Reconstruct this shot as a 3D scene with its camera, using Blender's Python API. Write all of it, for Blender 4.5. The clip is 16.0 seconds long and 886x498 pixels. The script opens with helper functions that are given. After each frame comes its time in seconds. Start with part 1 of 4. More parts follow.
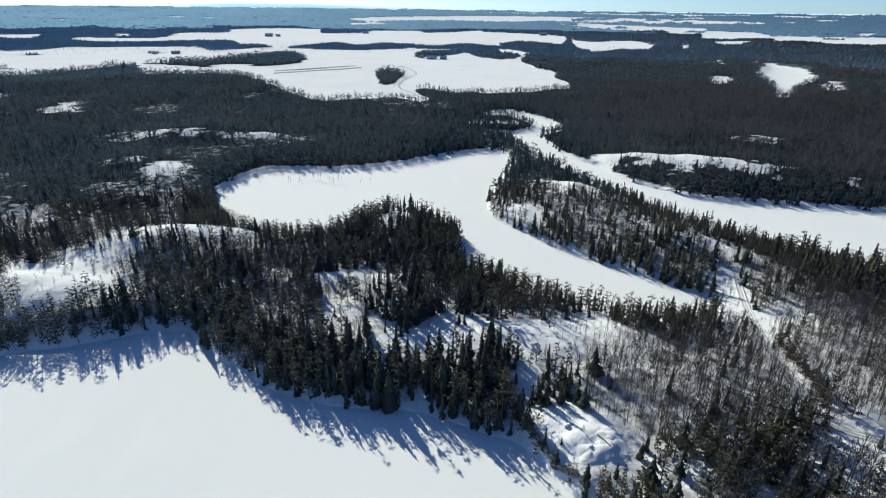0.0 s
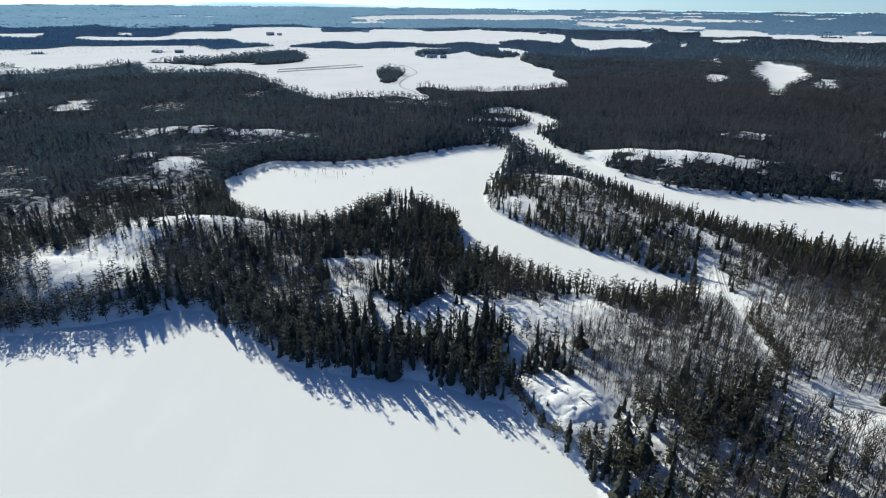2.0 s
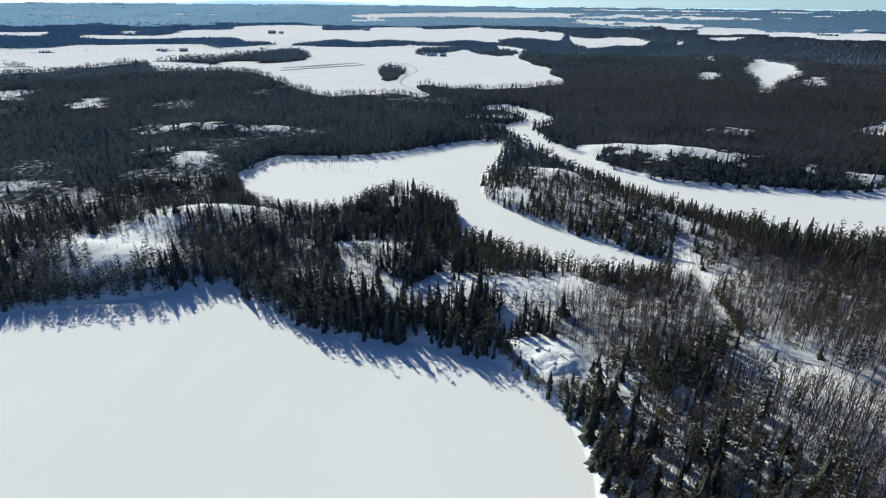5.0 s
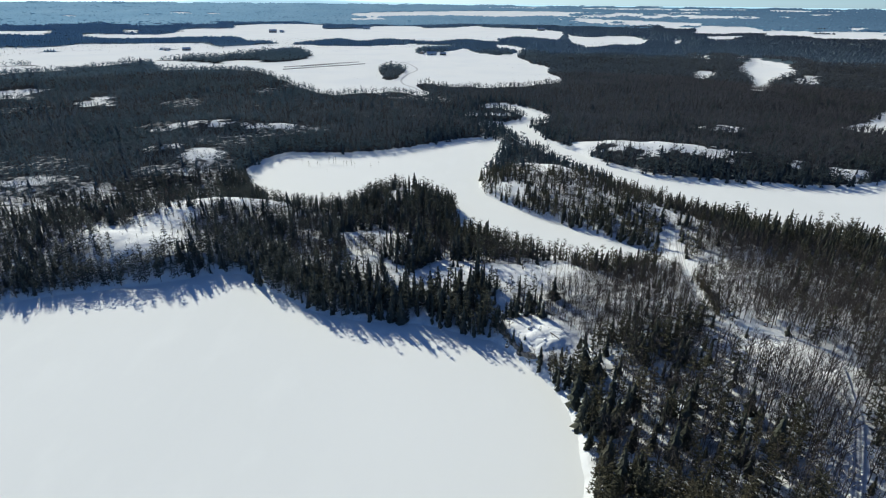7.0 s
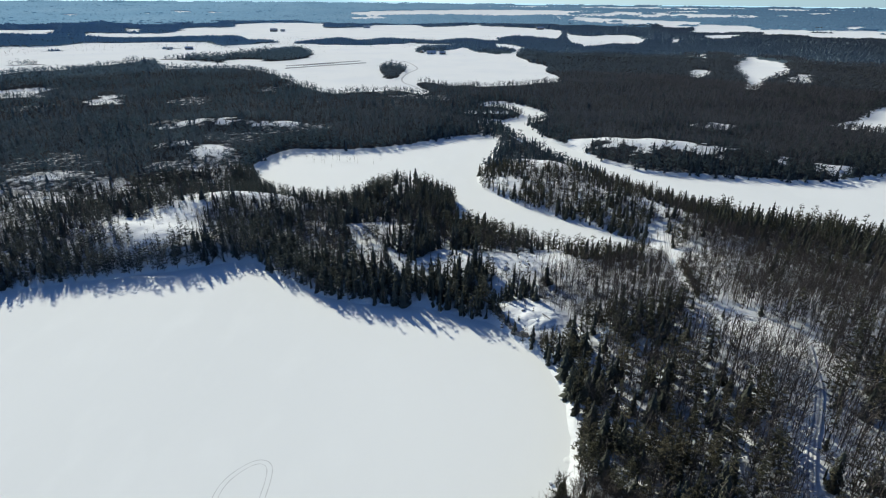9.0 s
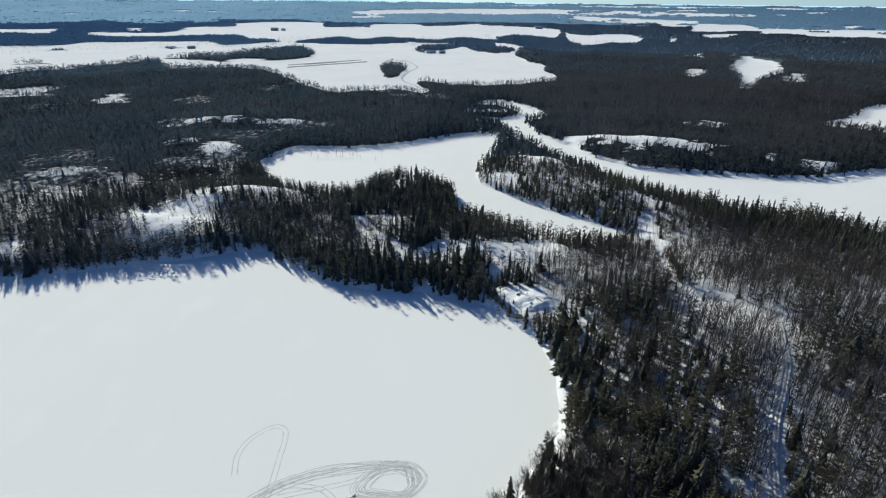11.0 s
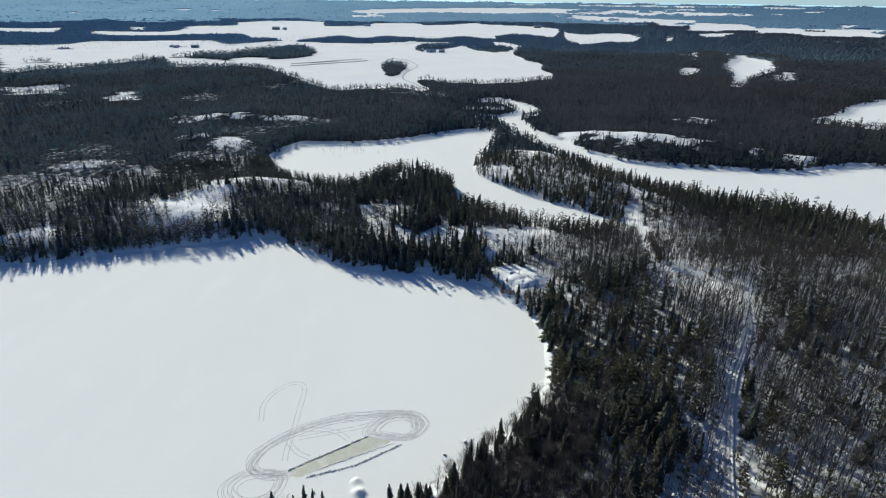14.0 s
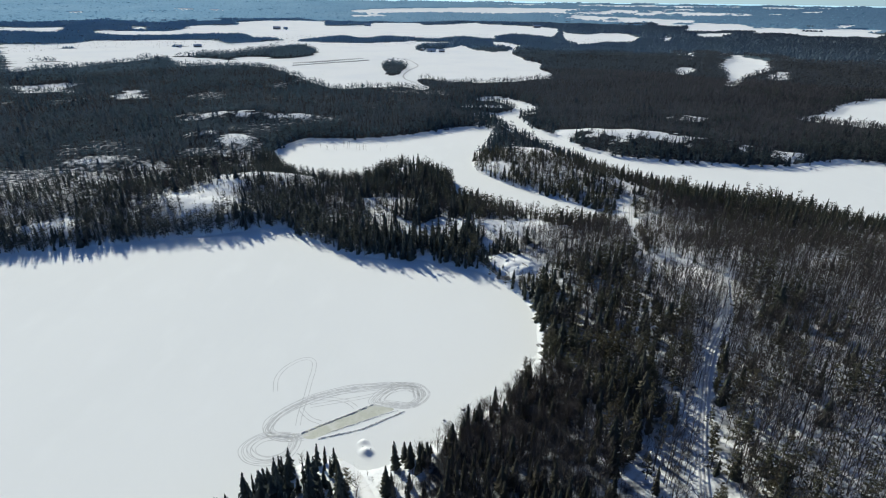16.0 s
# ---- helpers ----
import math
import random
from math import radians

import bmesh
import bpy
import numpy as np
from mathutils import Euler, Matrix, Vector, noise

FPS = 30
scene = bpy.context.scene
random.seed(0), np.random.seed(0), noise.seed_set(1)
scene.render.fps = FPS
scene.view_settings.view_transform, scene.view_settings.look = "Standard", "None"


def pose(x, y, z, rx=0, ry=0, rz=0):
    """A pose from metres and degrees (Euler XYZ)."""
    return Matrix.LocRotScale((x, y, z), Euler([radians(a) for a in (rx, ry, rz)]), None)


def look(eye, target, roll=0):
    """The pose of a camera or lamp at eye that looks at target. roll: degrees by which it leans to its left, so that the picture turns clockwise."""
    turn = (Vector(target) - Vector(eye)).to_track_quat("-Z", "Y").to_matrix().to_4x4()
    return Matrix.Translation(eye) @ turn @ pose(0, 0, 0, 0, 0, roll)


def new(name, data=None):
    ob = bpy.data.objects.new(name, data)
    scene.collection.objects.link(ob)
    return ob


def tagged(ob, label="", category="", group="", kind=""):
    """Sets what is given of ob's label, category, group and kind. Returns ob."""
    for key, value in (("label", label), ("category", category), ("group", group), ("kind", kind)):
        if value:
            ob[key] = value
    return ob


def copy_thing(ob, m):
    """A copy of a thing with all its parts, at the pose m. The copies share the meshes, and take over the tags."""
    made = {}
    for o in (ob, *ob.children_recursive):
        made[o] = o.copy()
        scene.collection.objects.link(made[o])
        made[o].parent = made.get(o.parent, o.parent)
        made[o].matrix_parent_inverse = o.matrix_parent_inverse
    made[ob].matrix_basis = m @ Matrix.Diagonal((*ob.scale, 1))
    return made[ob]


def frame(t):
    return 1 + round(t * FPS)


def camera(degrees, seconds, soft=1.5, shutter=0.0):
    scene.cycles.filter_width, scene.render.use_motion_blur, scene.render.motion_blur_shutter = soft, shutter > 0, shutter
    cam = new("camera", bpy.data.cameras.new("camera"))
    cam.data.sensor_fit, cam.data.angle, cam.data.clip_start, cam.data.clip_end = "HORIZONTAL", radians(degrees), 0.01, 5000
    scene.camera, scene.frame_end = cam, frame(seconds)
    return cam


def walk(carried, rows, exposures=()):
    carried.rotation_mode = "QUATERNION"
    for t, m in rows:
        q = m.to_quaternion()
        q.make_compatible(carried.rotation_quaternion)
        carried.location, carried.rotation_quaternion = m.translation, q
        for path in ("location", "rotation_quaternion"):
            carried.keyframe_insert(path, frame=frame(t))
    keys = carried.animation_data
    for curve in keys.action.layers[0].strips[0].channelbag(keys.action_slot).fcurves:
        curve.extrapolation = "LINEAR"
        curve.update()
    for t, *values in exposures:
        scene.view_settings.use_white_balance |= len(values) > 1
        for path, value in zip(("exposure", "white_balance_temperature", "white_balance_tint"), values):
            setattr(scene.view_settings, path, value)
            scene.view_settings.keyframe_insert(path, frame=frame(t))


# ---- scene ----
EXPOSURE = 0.23
cam = camera(76.2, 16.0, 1.05)
# seconds, x, y, z, yaw, pitch, roll
ROWS = [
    (0.0, 0.00, 0.00, 110.00, 0.000, -23.209, 0.674),
    (1.0, 0.38, -8.78, 111.00, 0.027, -23.279, 0.644),
    (2.0, 0.68, -17.56, 112.17, 0.046, -23.355, 0.618),
    (3.0, 0.92, -26.33, 113.46, 0.057, -23.434, 0.595),
    (4.0, 1.09, -35.06, 114.81, 0.061, -23.515, 0.577),
    (5.0, 1.21, -43.74, 116.19, 0.059, -23.596, 0.561),
    (6.0, 1.28, -52.36, 117.58, 0.052, -23.674, 0.550),
    (7.0, 1.32, -60.91, 118.93, 0.041, -23.750, 0.542),
    (8.0, 1.32, -69.40, 120.23, 0.026, -23.820, 0.538),
    (9.0, 1.30, -77.81, 121.47, 0.009, -23.885, 0.537),
    (10.0, 1.27, -86.17, 122.63, -0.011, -23.944, 0.540),
    (11.0, 1.24, -94.48, 123.70, -0.031, -23.996, 0.547),
    (12.0, 1.20, -102.77, 124.70, -0.052, -24.040, 0.557),
    (13.0, 1.18, -111.05, 125.61, -0.072, -24.077, 0.571),
    (14.0, 1.17, -119.35, 126.46, -0.091, -24.107, 0.589),
    (15.0, 1.19, -127.71, 127.26, -0.107, -24.130, 0.611),
    (16.0, 1.24, -136.15, 128.04, -0.120, -24.147, 0.636),
]
walk(cam, [(t, pose(x, y, z, 90 + pitch, 0, yaw) @ pose(0, 0, 0, 0, 0, roll)) for t, x, y, z, yaw, pitch, roll in ROWS],
     exposures=[(0.0, EXPOSURE + 0.08, 6320, 7), (7.0, EXPOSURE - 0.02, 6320, 7), (16.0, EXPOSURE - 0.05, 6320, 7)])

# ---- light ----
SUN_AZIMUTH, SUN_HEIGHT = -32.0, 26.0      # degrees from +y towards +x; degrees above the horizon
world = bpy.data.worlds.new("winter_sky")
scene.world = world
world.use_nodes = True
sky = world.node_tree.nodes.new("ShaderNodeTexSky")
sky.sky_type, sky.sun_disc = "NISHITA", False
sky.sun_elevation, sky.sun_rotation = radians(SUN_HEIGHT), radians(SUN_AZIMUTH)
sky.altitude, sky.air_density, sky.dust_density, sky.ozone_density = 300, 0.6, 0.2, 2.0
world.node_tree.nodes["Background"].inputs["Strength"].default_value = 0.084
cool = world.node_tree.nodes.new("ShaderNodeVectorMath")
cool.operation = "MULTIPLY"
cool.inputs[1].default_value = (0.73, 0.92, 1.15)
world.node_tree.links.new(sky.outputs[0], cool.inputs[0])
world.node_tree.links.new(cool.outputs[0], world.node_tree.nodes["Background"].inputs["Color"])
sun = new("sun", bpy.data.lights.new("sun", "SUN"))
sun.data.energy, sun.data.angle, sun.data.color = 4.9, radians(0.55), (1.0, 0.945, 0.77)
_a, _e = radians(SUN_AZIMUTH), radians(SUN_HEIGHT)
sun.matrix_world = look((900 * math.sin(_a) * math.cos(_e), 900 * math.cos(_a) * math.cos(_e), 900 * math.sin(_e)), (0, 0, 0))


# ---- materials ----
def material(name, colour, rough=0.7, vary=(), bump=(), mottle=None, random_by=None, spread=0.35, metal=0.0, gloss=0.15, thin=0.0, glow=0.0, east=None):
    """vary: (scale, colour, low, high) layers of noise; bump: (scale, strength, distance); mottle: scale stretch;
    random_by: 'object' or 'island', which lightens and darkens piece by piece;
    east: (colour, x from, x to), a colour mixed in towards the east of the plan, where less haze is painted."""
    m = bpy.data.materials.new(name)
    m.use_nodes = True
    t = m.node_tree
    n, link = t.nodes, t.links.new
    shader = n["Principled BSDF"]
    shader.inputs["Roughness"].default_value = rough
    shader.inputs["Metallic"].default_value = metal
    shader.inputs["Specular IOR Level"].default_value = gloss
    place = n.new("ShaderNodeNewGeometry")
    spot = place.outputs["Position"]
    if mottle:
        stretch = n.new("ShaderNodeMapping")
        stretch.inputs["Scale"].default_value = mottle
        link(spot, stretch.inputs["Vector"])
        spot = stretch.outputs["Vector"]
    base = n.new("ShaderNodeRGB")
    base.outputs[0].default_value = (*colour, 1)
    now = base.outputs[0]
    for scale, other, low, high in vary:
        tex = n.new("ShaderNodeTexNoise")
        tex.inputs["Scale"].default_value, tex.inputs["Detail"].default_value = scale, 5
        link(spot, tex.inputs["Vector"])
        ramp = n.new("ShaderNodeMapRange")
        ramp.inputs["From Min"].default_value, ramp.inputs["From Max"].default_value = low, high
        link(tex.outputs["Fac"], ramp.inputs["Value"])
        mix = n.new("ShaderNodeMix")
        mix.data_type = "RGBA"
        link(ramp.outputs["Result"], mix.inputs[0])
        link(now, mix.inputs[6])
        mix.inputs[7].default_value = (*other, 1)
        now = mix.outputs[2]
    if east:
        apart = n.new("ShaderNodeSeparateXYZ")
        link(place.outputs["Position"], apart.inputs[0])
        ramp = n.new("ShaderNodeMapRange")
        ramp.inputs["From Min"].default_value, ramp.inputs["From Max"].default_value = east[1], east[2]
        link(apart.outputs[0], ramp.inputs["Value"])
        mix = n.new("ShaderNodeMix")
        mix.data_type = "RGBA"
        link(ramp.outputs["Result"], mix.inputs[0])
        link(now, mix.inputs[6])
        mix.inputs[7].default_value = (*east[0], 1)
        now = mix.outputs[2]
    if random_by:
        if random_by == "object":
            info = n.new("ShaderNodeObjectInfo").outputs["Random"]
        else:
            info = place.outputs["Random Per Island"]
        ramp = n.new("ShaderNodeMapRange")
        ramp.inputs["To Min"].default_value, ramp.inputs["To Max"].default_value = 1 - spread, 1 + spread
        link(info, ramp.inputs["Value"])
        mix = n.new("ShaderNodeVectorMath")
        mix.operation = "SCALE"
        link(now, mix.inputs[0])
        link(ramp.outputs["Result"], mix.inputs["Scale"])
        now = mix.outputs[0]
    link(now, shader.inputs["Base Color"])
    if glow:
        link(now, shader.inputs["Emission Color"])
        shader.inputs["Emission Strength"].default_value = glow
    if thin:
        leaf = n.new("ShaderNodeBsdfTranslucent")
        link(now, leaf.inputs["Color"])
        both = n.new("ShaderNodeMixShader")
        both.inputs[0].default_value = thin
        link(shader.outputs[0], both.inputs[1])
        link(leaf.outputs[0], both.inputs[2])
        link(both.outputs[0], n["Material Output"].inputs["Surface"])
    last = None
    for scale, strength, distance in bump:
        tex = n.new("ShaderNodeTexNoise")
        tex.inputs["Scale"].default_value, tex.inputs["Detail"].default_value = scale, 4
        link(spot, tex.inputs["Vector"])
        b = n.new("ShaderNodeBump")
        b.inputs["Strength"].default_value, b.inputs["Distance"].default_value = strength, distance
        link(tex.outputs["Fac"], b.inputs["Height"])
        if last:
            link(last, b.inputs["Normal"])
        last = b.outputs["Normal"]
    if last:
        link(last, shader.inputs["Normal"])
    return m


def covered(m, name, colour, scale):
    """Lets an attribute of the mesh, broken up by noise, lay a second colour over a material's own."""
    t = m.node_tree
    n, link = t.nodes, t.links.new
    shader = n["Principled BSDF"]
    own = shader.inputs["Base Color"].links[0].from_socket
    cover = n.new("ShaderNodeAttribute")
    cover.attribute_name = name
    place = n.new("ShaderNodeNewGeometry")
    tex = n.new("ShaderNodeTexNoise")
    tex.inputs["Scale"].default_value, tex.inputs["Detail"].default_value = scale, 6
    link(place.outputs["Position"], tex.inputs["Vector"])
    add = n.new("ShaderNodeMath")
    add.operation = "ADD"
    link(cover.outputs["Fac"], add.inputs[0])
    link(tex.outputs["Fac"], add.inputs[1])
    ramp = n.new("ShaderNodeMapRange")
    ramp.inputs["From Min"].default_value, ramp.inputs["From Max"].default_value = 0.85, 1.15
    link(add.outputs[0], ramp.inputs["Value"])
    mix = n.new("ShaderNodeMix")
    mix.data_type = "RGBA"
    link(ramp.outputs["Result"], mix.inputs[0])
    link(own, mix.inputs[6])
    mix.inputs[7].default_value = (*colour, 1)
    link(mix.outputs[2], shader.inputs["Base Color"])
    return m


SNOW = material("snow", (0.80, 0.82, 0.84), 0.95, gloss=0.0, vary=[(0.012, (0.74, 0.77, 0.81), 0.45, 0.75), (0.35, (0.72, 0.73, 0.74), 0.56, 0.8)],
                bump=[(0.25, 0.6, 1.2), (1.3, 0.45, 0.3)])
# twigs and litter, kept near-black so it also paints shade under the trees
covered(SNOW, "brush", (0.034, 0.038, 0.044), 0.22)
# same snow; the cover colour is lifted to blue as distance haze
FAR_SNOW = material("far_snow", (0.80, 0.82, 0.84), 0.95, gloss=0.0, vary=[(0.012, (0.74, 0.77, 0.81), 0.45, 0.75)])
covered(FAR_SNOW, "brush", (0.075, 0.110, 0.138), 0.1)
# cover paler and bluer still, haze matched to the glowing horizon woods
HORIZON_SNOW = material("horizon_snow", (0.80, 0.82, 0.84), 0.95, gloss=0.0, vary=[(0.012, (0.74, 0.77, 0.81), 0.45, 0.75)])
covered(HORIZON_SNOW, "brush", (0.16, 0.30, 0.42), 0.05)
LAKE_SNOW = material("lake_snow", (0.795, 0.818, 0.828), 0.95, vary=[(0.01, (0.765, 0.79, 0.802), 0.4, 0.7), (0.08, (0.80, 0.825, 0.835), 0.5, 0.75)],
                     bump=[(0.12, 0.12, 0.4), (1.0, 0.2, 0.08)], mottle=(1.0, 0.45, 1.0))
ROAD_SNOW = material("packed_snow", (0.72, 0.735, 0.76), 0.5, vary=[(0.4, (0.60, 0.60, 0.60), 0.5, 0.75)], bump=[(1.5, 0.4, 0.15)])
RUT_SNOW = material("rut_snow", (0.42, 0.43, 0.45), 0.5, vary=[(0.6, (0.68, 0.69, 0.70), 0.45, 0.7)], bump=[(2.0, 0.4, 0.1)])
SPRUCE_GREEN, SPRUCE_OLIVE, PINE_GREEN, PINE_OLIVE = (0.076, 0.082, 0.066), (0.096, 0.088, 0.064), (0.082, 0.082, 0.058), (0.104, 0.090, 0.060)
NEEDLE_1 = material("spruce_needles", SPRUCE_GREEN, 0.75, vary=[(0.05, SPRUCE_OLIVE, 0.45, 0.7)], random_by="object", spread=0.3, thin=0.24, gloss=0.06)
# both _stand needles: western colour cooled, leading into the haze tint farther off
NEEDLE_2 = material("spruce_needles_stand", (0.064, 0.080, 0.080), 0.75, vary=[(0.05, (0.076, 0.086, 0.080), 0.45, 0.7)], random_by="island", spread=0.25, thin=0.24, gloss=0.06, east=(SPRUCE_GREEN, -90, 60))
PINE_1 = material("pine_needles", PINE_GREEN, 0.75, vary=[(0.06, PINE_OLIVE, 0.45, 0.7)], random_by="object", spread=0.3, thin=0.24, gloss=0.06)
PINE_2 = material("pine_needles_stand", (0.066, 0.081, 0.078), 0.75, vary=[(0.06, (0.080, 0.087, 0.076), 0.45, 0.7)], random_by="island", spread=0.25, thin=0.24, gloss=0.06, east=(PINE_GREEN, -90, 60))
BARK = material("bark", (0.115, 0.098, 0.085), 0.85, vary=[(1.5, (0.20, 0.18, 0.165), 0.5, 0.7)], bump=[(6, 0.5, 0.05)], random_by="island", spread=0.2)
TWIG_1 = material("bare_twigs", (0.098, 0.086, 0.079), 0.85, random_by="object", spread=0.3)
TWIG_2 = material("bare_twigs_stand", (0.096, 0.086, 0.081), 0.85, vary=[(0.012, (0.078, 0.070, 0.066), 0.4, 0.65)], random_by="island", spread=0.3)
# haze of the distance mixed into these base colours: bluer farther off and west
NEEDLE_HAZE = material("spruce_hazed", (0.064, 0.103, 0.134), 0.8, vary=[(0.008, (0.076, 0.111, 0.138), 0.4, 0.65)], random_by="island", spread=0.2, thin=0.4, gloss=0.0, east=((0.062, 0.074, 0.078), -150, 450))
PINE_HAZE = material("pine_hazed", (0.066, 0.105, 0.132), 0.8, vary=[(0.008, (0.080, 0.113, 0.136), 0.4, 0.65)], random_by="island", spread=0.2, thin=0.4, gloss=0.0, east=((0.066, 0.076, 0.074), -150, 450))
TWIG_HAZE = material("bare_hazed", (0.084, 0.113, 0.142), 0.85, vary=[(0.012, (0.106, 0.132, 0.156), 0.45, 0.6)], random_by="island", spread=0.22, thin=0.3, gloss=0.0, east=((0.102, 0.099, 0.107), -150, 450))
MID_HAZE_WOOD = material("middle_woods_hazed", (0.088, 0.136, 0.178), 0.85, vary=[(0.006, (0.104, 0.150, 0.190), 0.45, 0.65)], random_by="island", spread=0.13, thin=0.4, gloss=0.0, east=((0.090, 0.100, 0.112), -250, 700))
FAR_HAZE_WOOD = material("far_woods_hazed", (0.262, 0.368, 0.448), 0.85, vary=[(0.004, (0.285, 0.390, 0.468), 0.45, 0.65)], random_by="island", spread=0.06, thin=0.2, gloss=0.0, east=((0.076, 0.094, 0.112), -500, 1300))
# horizon haze made of blue colour plus emission, stronger in the sunward west
HORIZON_HAZE_WOOD = material("horizon_woods_hazed", (0.086, 0.146, 0.196), 0.9, vary=[(0.003, (0.098, 0.158, 0.206), 0.45, 0.65)], random_by="island", spread=0.04, thin=0.5, gloss=0.0, glow=3.4, east=((0.034, 0.062, 0.096), -1500, 2200))
# hills paled by haze put into base colour and emission
HILL = material("far_hills_hazed", (0.30, 0.47, 0.55), 0.9, vary=[(0.002, (0.36, 0.52, 0.59), 0.4, 0.7)], glow=0.95)
ROCK = material("granite", (0.23, 0.215, 0.20), 0.8, vary=[(0.8, (0.10, 0.095, 0.09), 0.5, 0.65)], bump=[(1.2, 0.8, 0.3)])
ICE = material("bare_ice", (0.55, 0.565, 0.49), 0.3, vary=[(0.25, (0.66, 0.67, 0.62), 0.45, 0.65), (1.1, (0.44, 0.455, 0.40), 0.55, 0.8)], bump=[(2, 0.2, 0.05)])
CLOD = material("snow_clods", (0.50, 0.52, 0.55), 0.7, vary=[(1.0, (0.25, 0.26, 0.28), 0.5, 0.7)], bump=[(2.5, 0.6, 0.15)])


# ---- the lie of the land ----
def dice(ix, iy, seed):
    h = (ix.astype(np.int64) * 374761393 + iy.astype(np.int64) * 668265263 + seed * 974634777) & 0x7FFFFFFF
    h = ((h ^ (h >> 13)) * 1274126177) & 0x7FFFFFFF
    return ((h ^ (h >> 16)) & 0xFFFF) / 65535.0


def value_noise(x, y, size, seed):
    """Smooth noise from -1 to 1, with lumps of that size in metres."""
    x, y = np.asarray(x, float) / size, np.asarray(y, float) / size
    ix, iy = np.floor(x), np.floor(y)
    u, v = x - ix, y - iy
    u, v = u * u * (3 - 2 * u), v * v * (3 - 2 * v)
    a, b = dice(ix, iy, seed), dice(ix + 1, iy, seed)
    c, d = dice(ix, iy + 1, seed), dice(ix + 1, iy + 1, seed)
    return 2 * ((a * (1 - u) + b * u) * (1 - v) + (c * (1 - u) + d * u) * v) - 1


def fractal(x, y, size, seed, octaves=3):
    return sum(value_noise(x, y, size / 2**k, seed + 17 * k) * 0.55**k for k in range(octaves)) / sum(0.55**k for k in range(octaves))


def ease(x):
    x = np.clip(x, 0, 1)
    return x * x * (3 - 2 * x)


def rounded(points, closed=True, n=5):
    """A smooth line through a few points of the plan (Catmull-Rom)."""
    p = np.array(points, float)
    p = np.vstack([p[-1], p, p[:2]]) if closed else np.vstack([2 * p[0] - p[1], p, 2 * p[-1] - p[-2]])
    out = []
    for k in range(1, len(p) - 2):
        for s in np.arange(n) / n:
            a, b, c, d = p[k - 1:k + 3]
            out.append(0.5 * (2 * b + (c - a) * s + (2 * a - 5 * b + 4 * c - d) * s**2 + (3 * b - a - 3 * c + d) * s**3))
    if not closed:
        out.append(p[-2])
    return np.array(out)


def line_distance(line, x, y, closed):
    best = np.full(x.shape, 1e9)
    a = line
    b = np.roll(line, -1, 0)
    for (ax, ay), (bx, by) in zip(a if closed else a[:-1], b if closed else b[:-1]):
        dx, dy = bx - ax, by - ay
        s = np.clip(((x - ax) * dx + (y - ay) * dy) / (dx * dx + dy * dy + 1e-9), 0, 1)
        np.minimum(best, (x - ax - s * dx) ** 2 + (y - ay - s * dy) ** 2, out=best)
    return np.sqrt(best)


def inside(line, x, y):
    odd = np.zeros(x.shape, bool)
    for (ax, ay), (bx, by) in zip(line, np.roll(line, -1, 0)):
        if ay != by:
            odd ^= ((ay > y) != (by > y)) & (x < (bx - ax) * (y - ay) / (by - ay) + ax)
    return odd


def near_box(line, x, y, reach):
    lo, hi = line.min(0) - reach, line.max(0) + reach
    return (x > lo[0]) & (x < hi[0]) & (y > lo[1]) & (y < hi[1])


def outline_distance(line, x, y, closed=True, reach=170.0):
    """How far outside an outline (negative inside); reach where it is further off."""
    out = np.full(x.shape, reach)
    k = near_box(line, x, y, reach)
    if k.any():
        d = line_distance(line, x[k], y[k], closed)
        if closed:
            d = np.where(inside(line, x[k], y[k]), -d, d)
        out[k] = np.minimum(d, reach)
    return out


LAKES = {
    "bay_lake": rounded([(-420, 60), (-330, 118), (-233, 135), (-190, 147), (-151, 160), (-130, 166), (-106, 177), (-92, 177), (-84, 168), (-72, 159),
                         (-60, 150), (-51, 143), (-41, 138), (-24, 136), (-10, 135), (3, 131), (14, 125), (21, 122), (27.5, 111.5), (33.5, 102), (39.5, 89.5),
                         (42, 80), (41.5, 67), (40, 55), (37.5, 44), (32, 33), (22, 20.5), (11, 11), (3, 3), (-6, -3.5), (-15, -8), (-22, -10), (-30, -6),
                         (-43, -11), (-50, -18), (-57, -26), (-75, -47), (-120, -70), (-220, -90), (-380, -60)]),
    "winding_lake": rounded([(-142, 339), (-143, 363), (-137, 384), (-126, 400), (-93, 401), (-61, 407), (-37, 417), (-7, 439), (20, 459), (42, 462),
                             (52, 433), (42, 392), (31, 351), (26, 318), (30, 300), (41, 282), (51, 266), (60, 256), (74, 243), (88, 228), (101, 217),
                             (110, 210), (107, 197), (79, 190), (60, 197), (39, 208), (24, 220), (12, 232), (8, 244), (10, 258), (8, 275), (0, 290),
                             (-10, 300), (-28, 313), (-38, 306), (-50, 285), (-62, 270), (-85, 267), (-105, 277), (-122, 298), (-136, 320)]),
    "long_lake": rounded([(117, 370), (132, 361), (151, 350), (169, 340), (191, 335), (228, 328), (263, 321), (304, 327), (347, 342), (372, 336), (420, 300),
                          (440, 230), (380, 160), (305, 180), (266, 194), (248, 205), (232, 219), (214, 232), (192, 235), (176, 247), (159, 264), (143, 288),
                          (128, 317), (114, 350)]),
    "corner_lake": rounded([(416, 526), (442, 499), (490, 470), (620, 440), (760, 520), (740, 650), (623, 676), (579, 655), (524, 617), (470, 560)]),
}
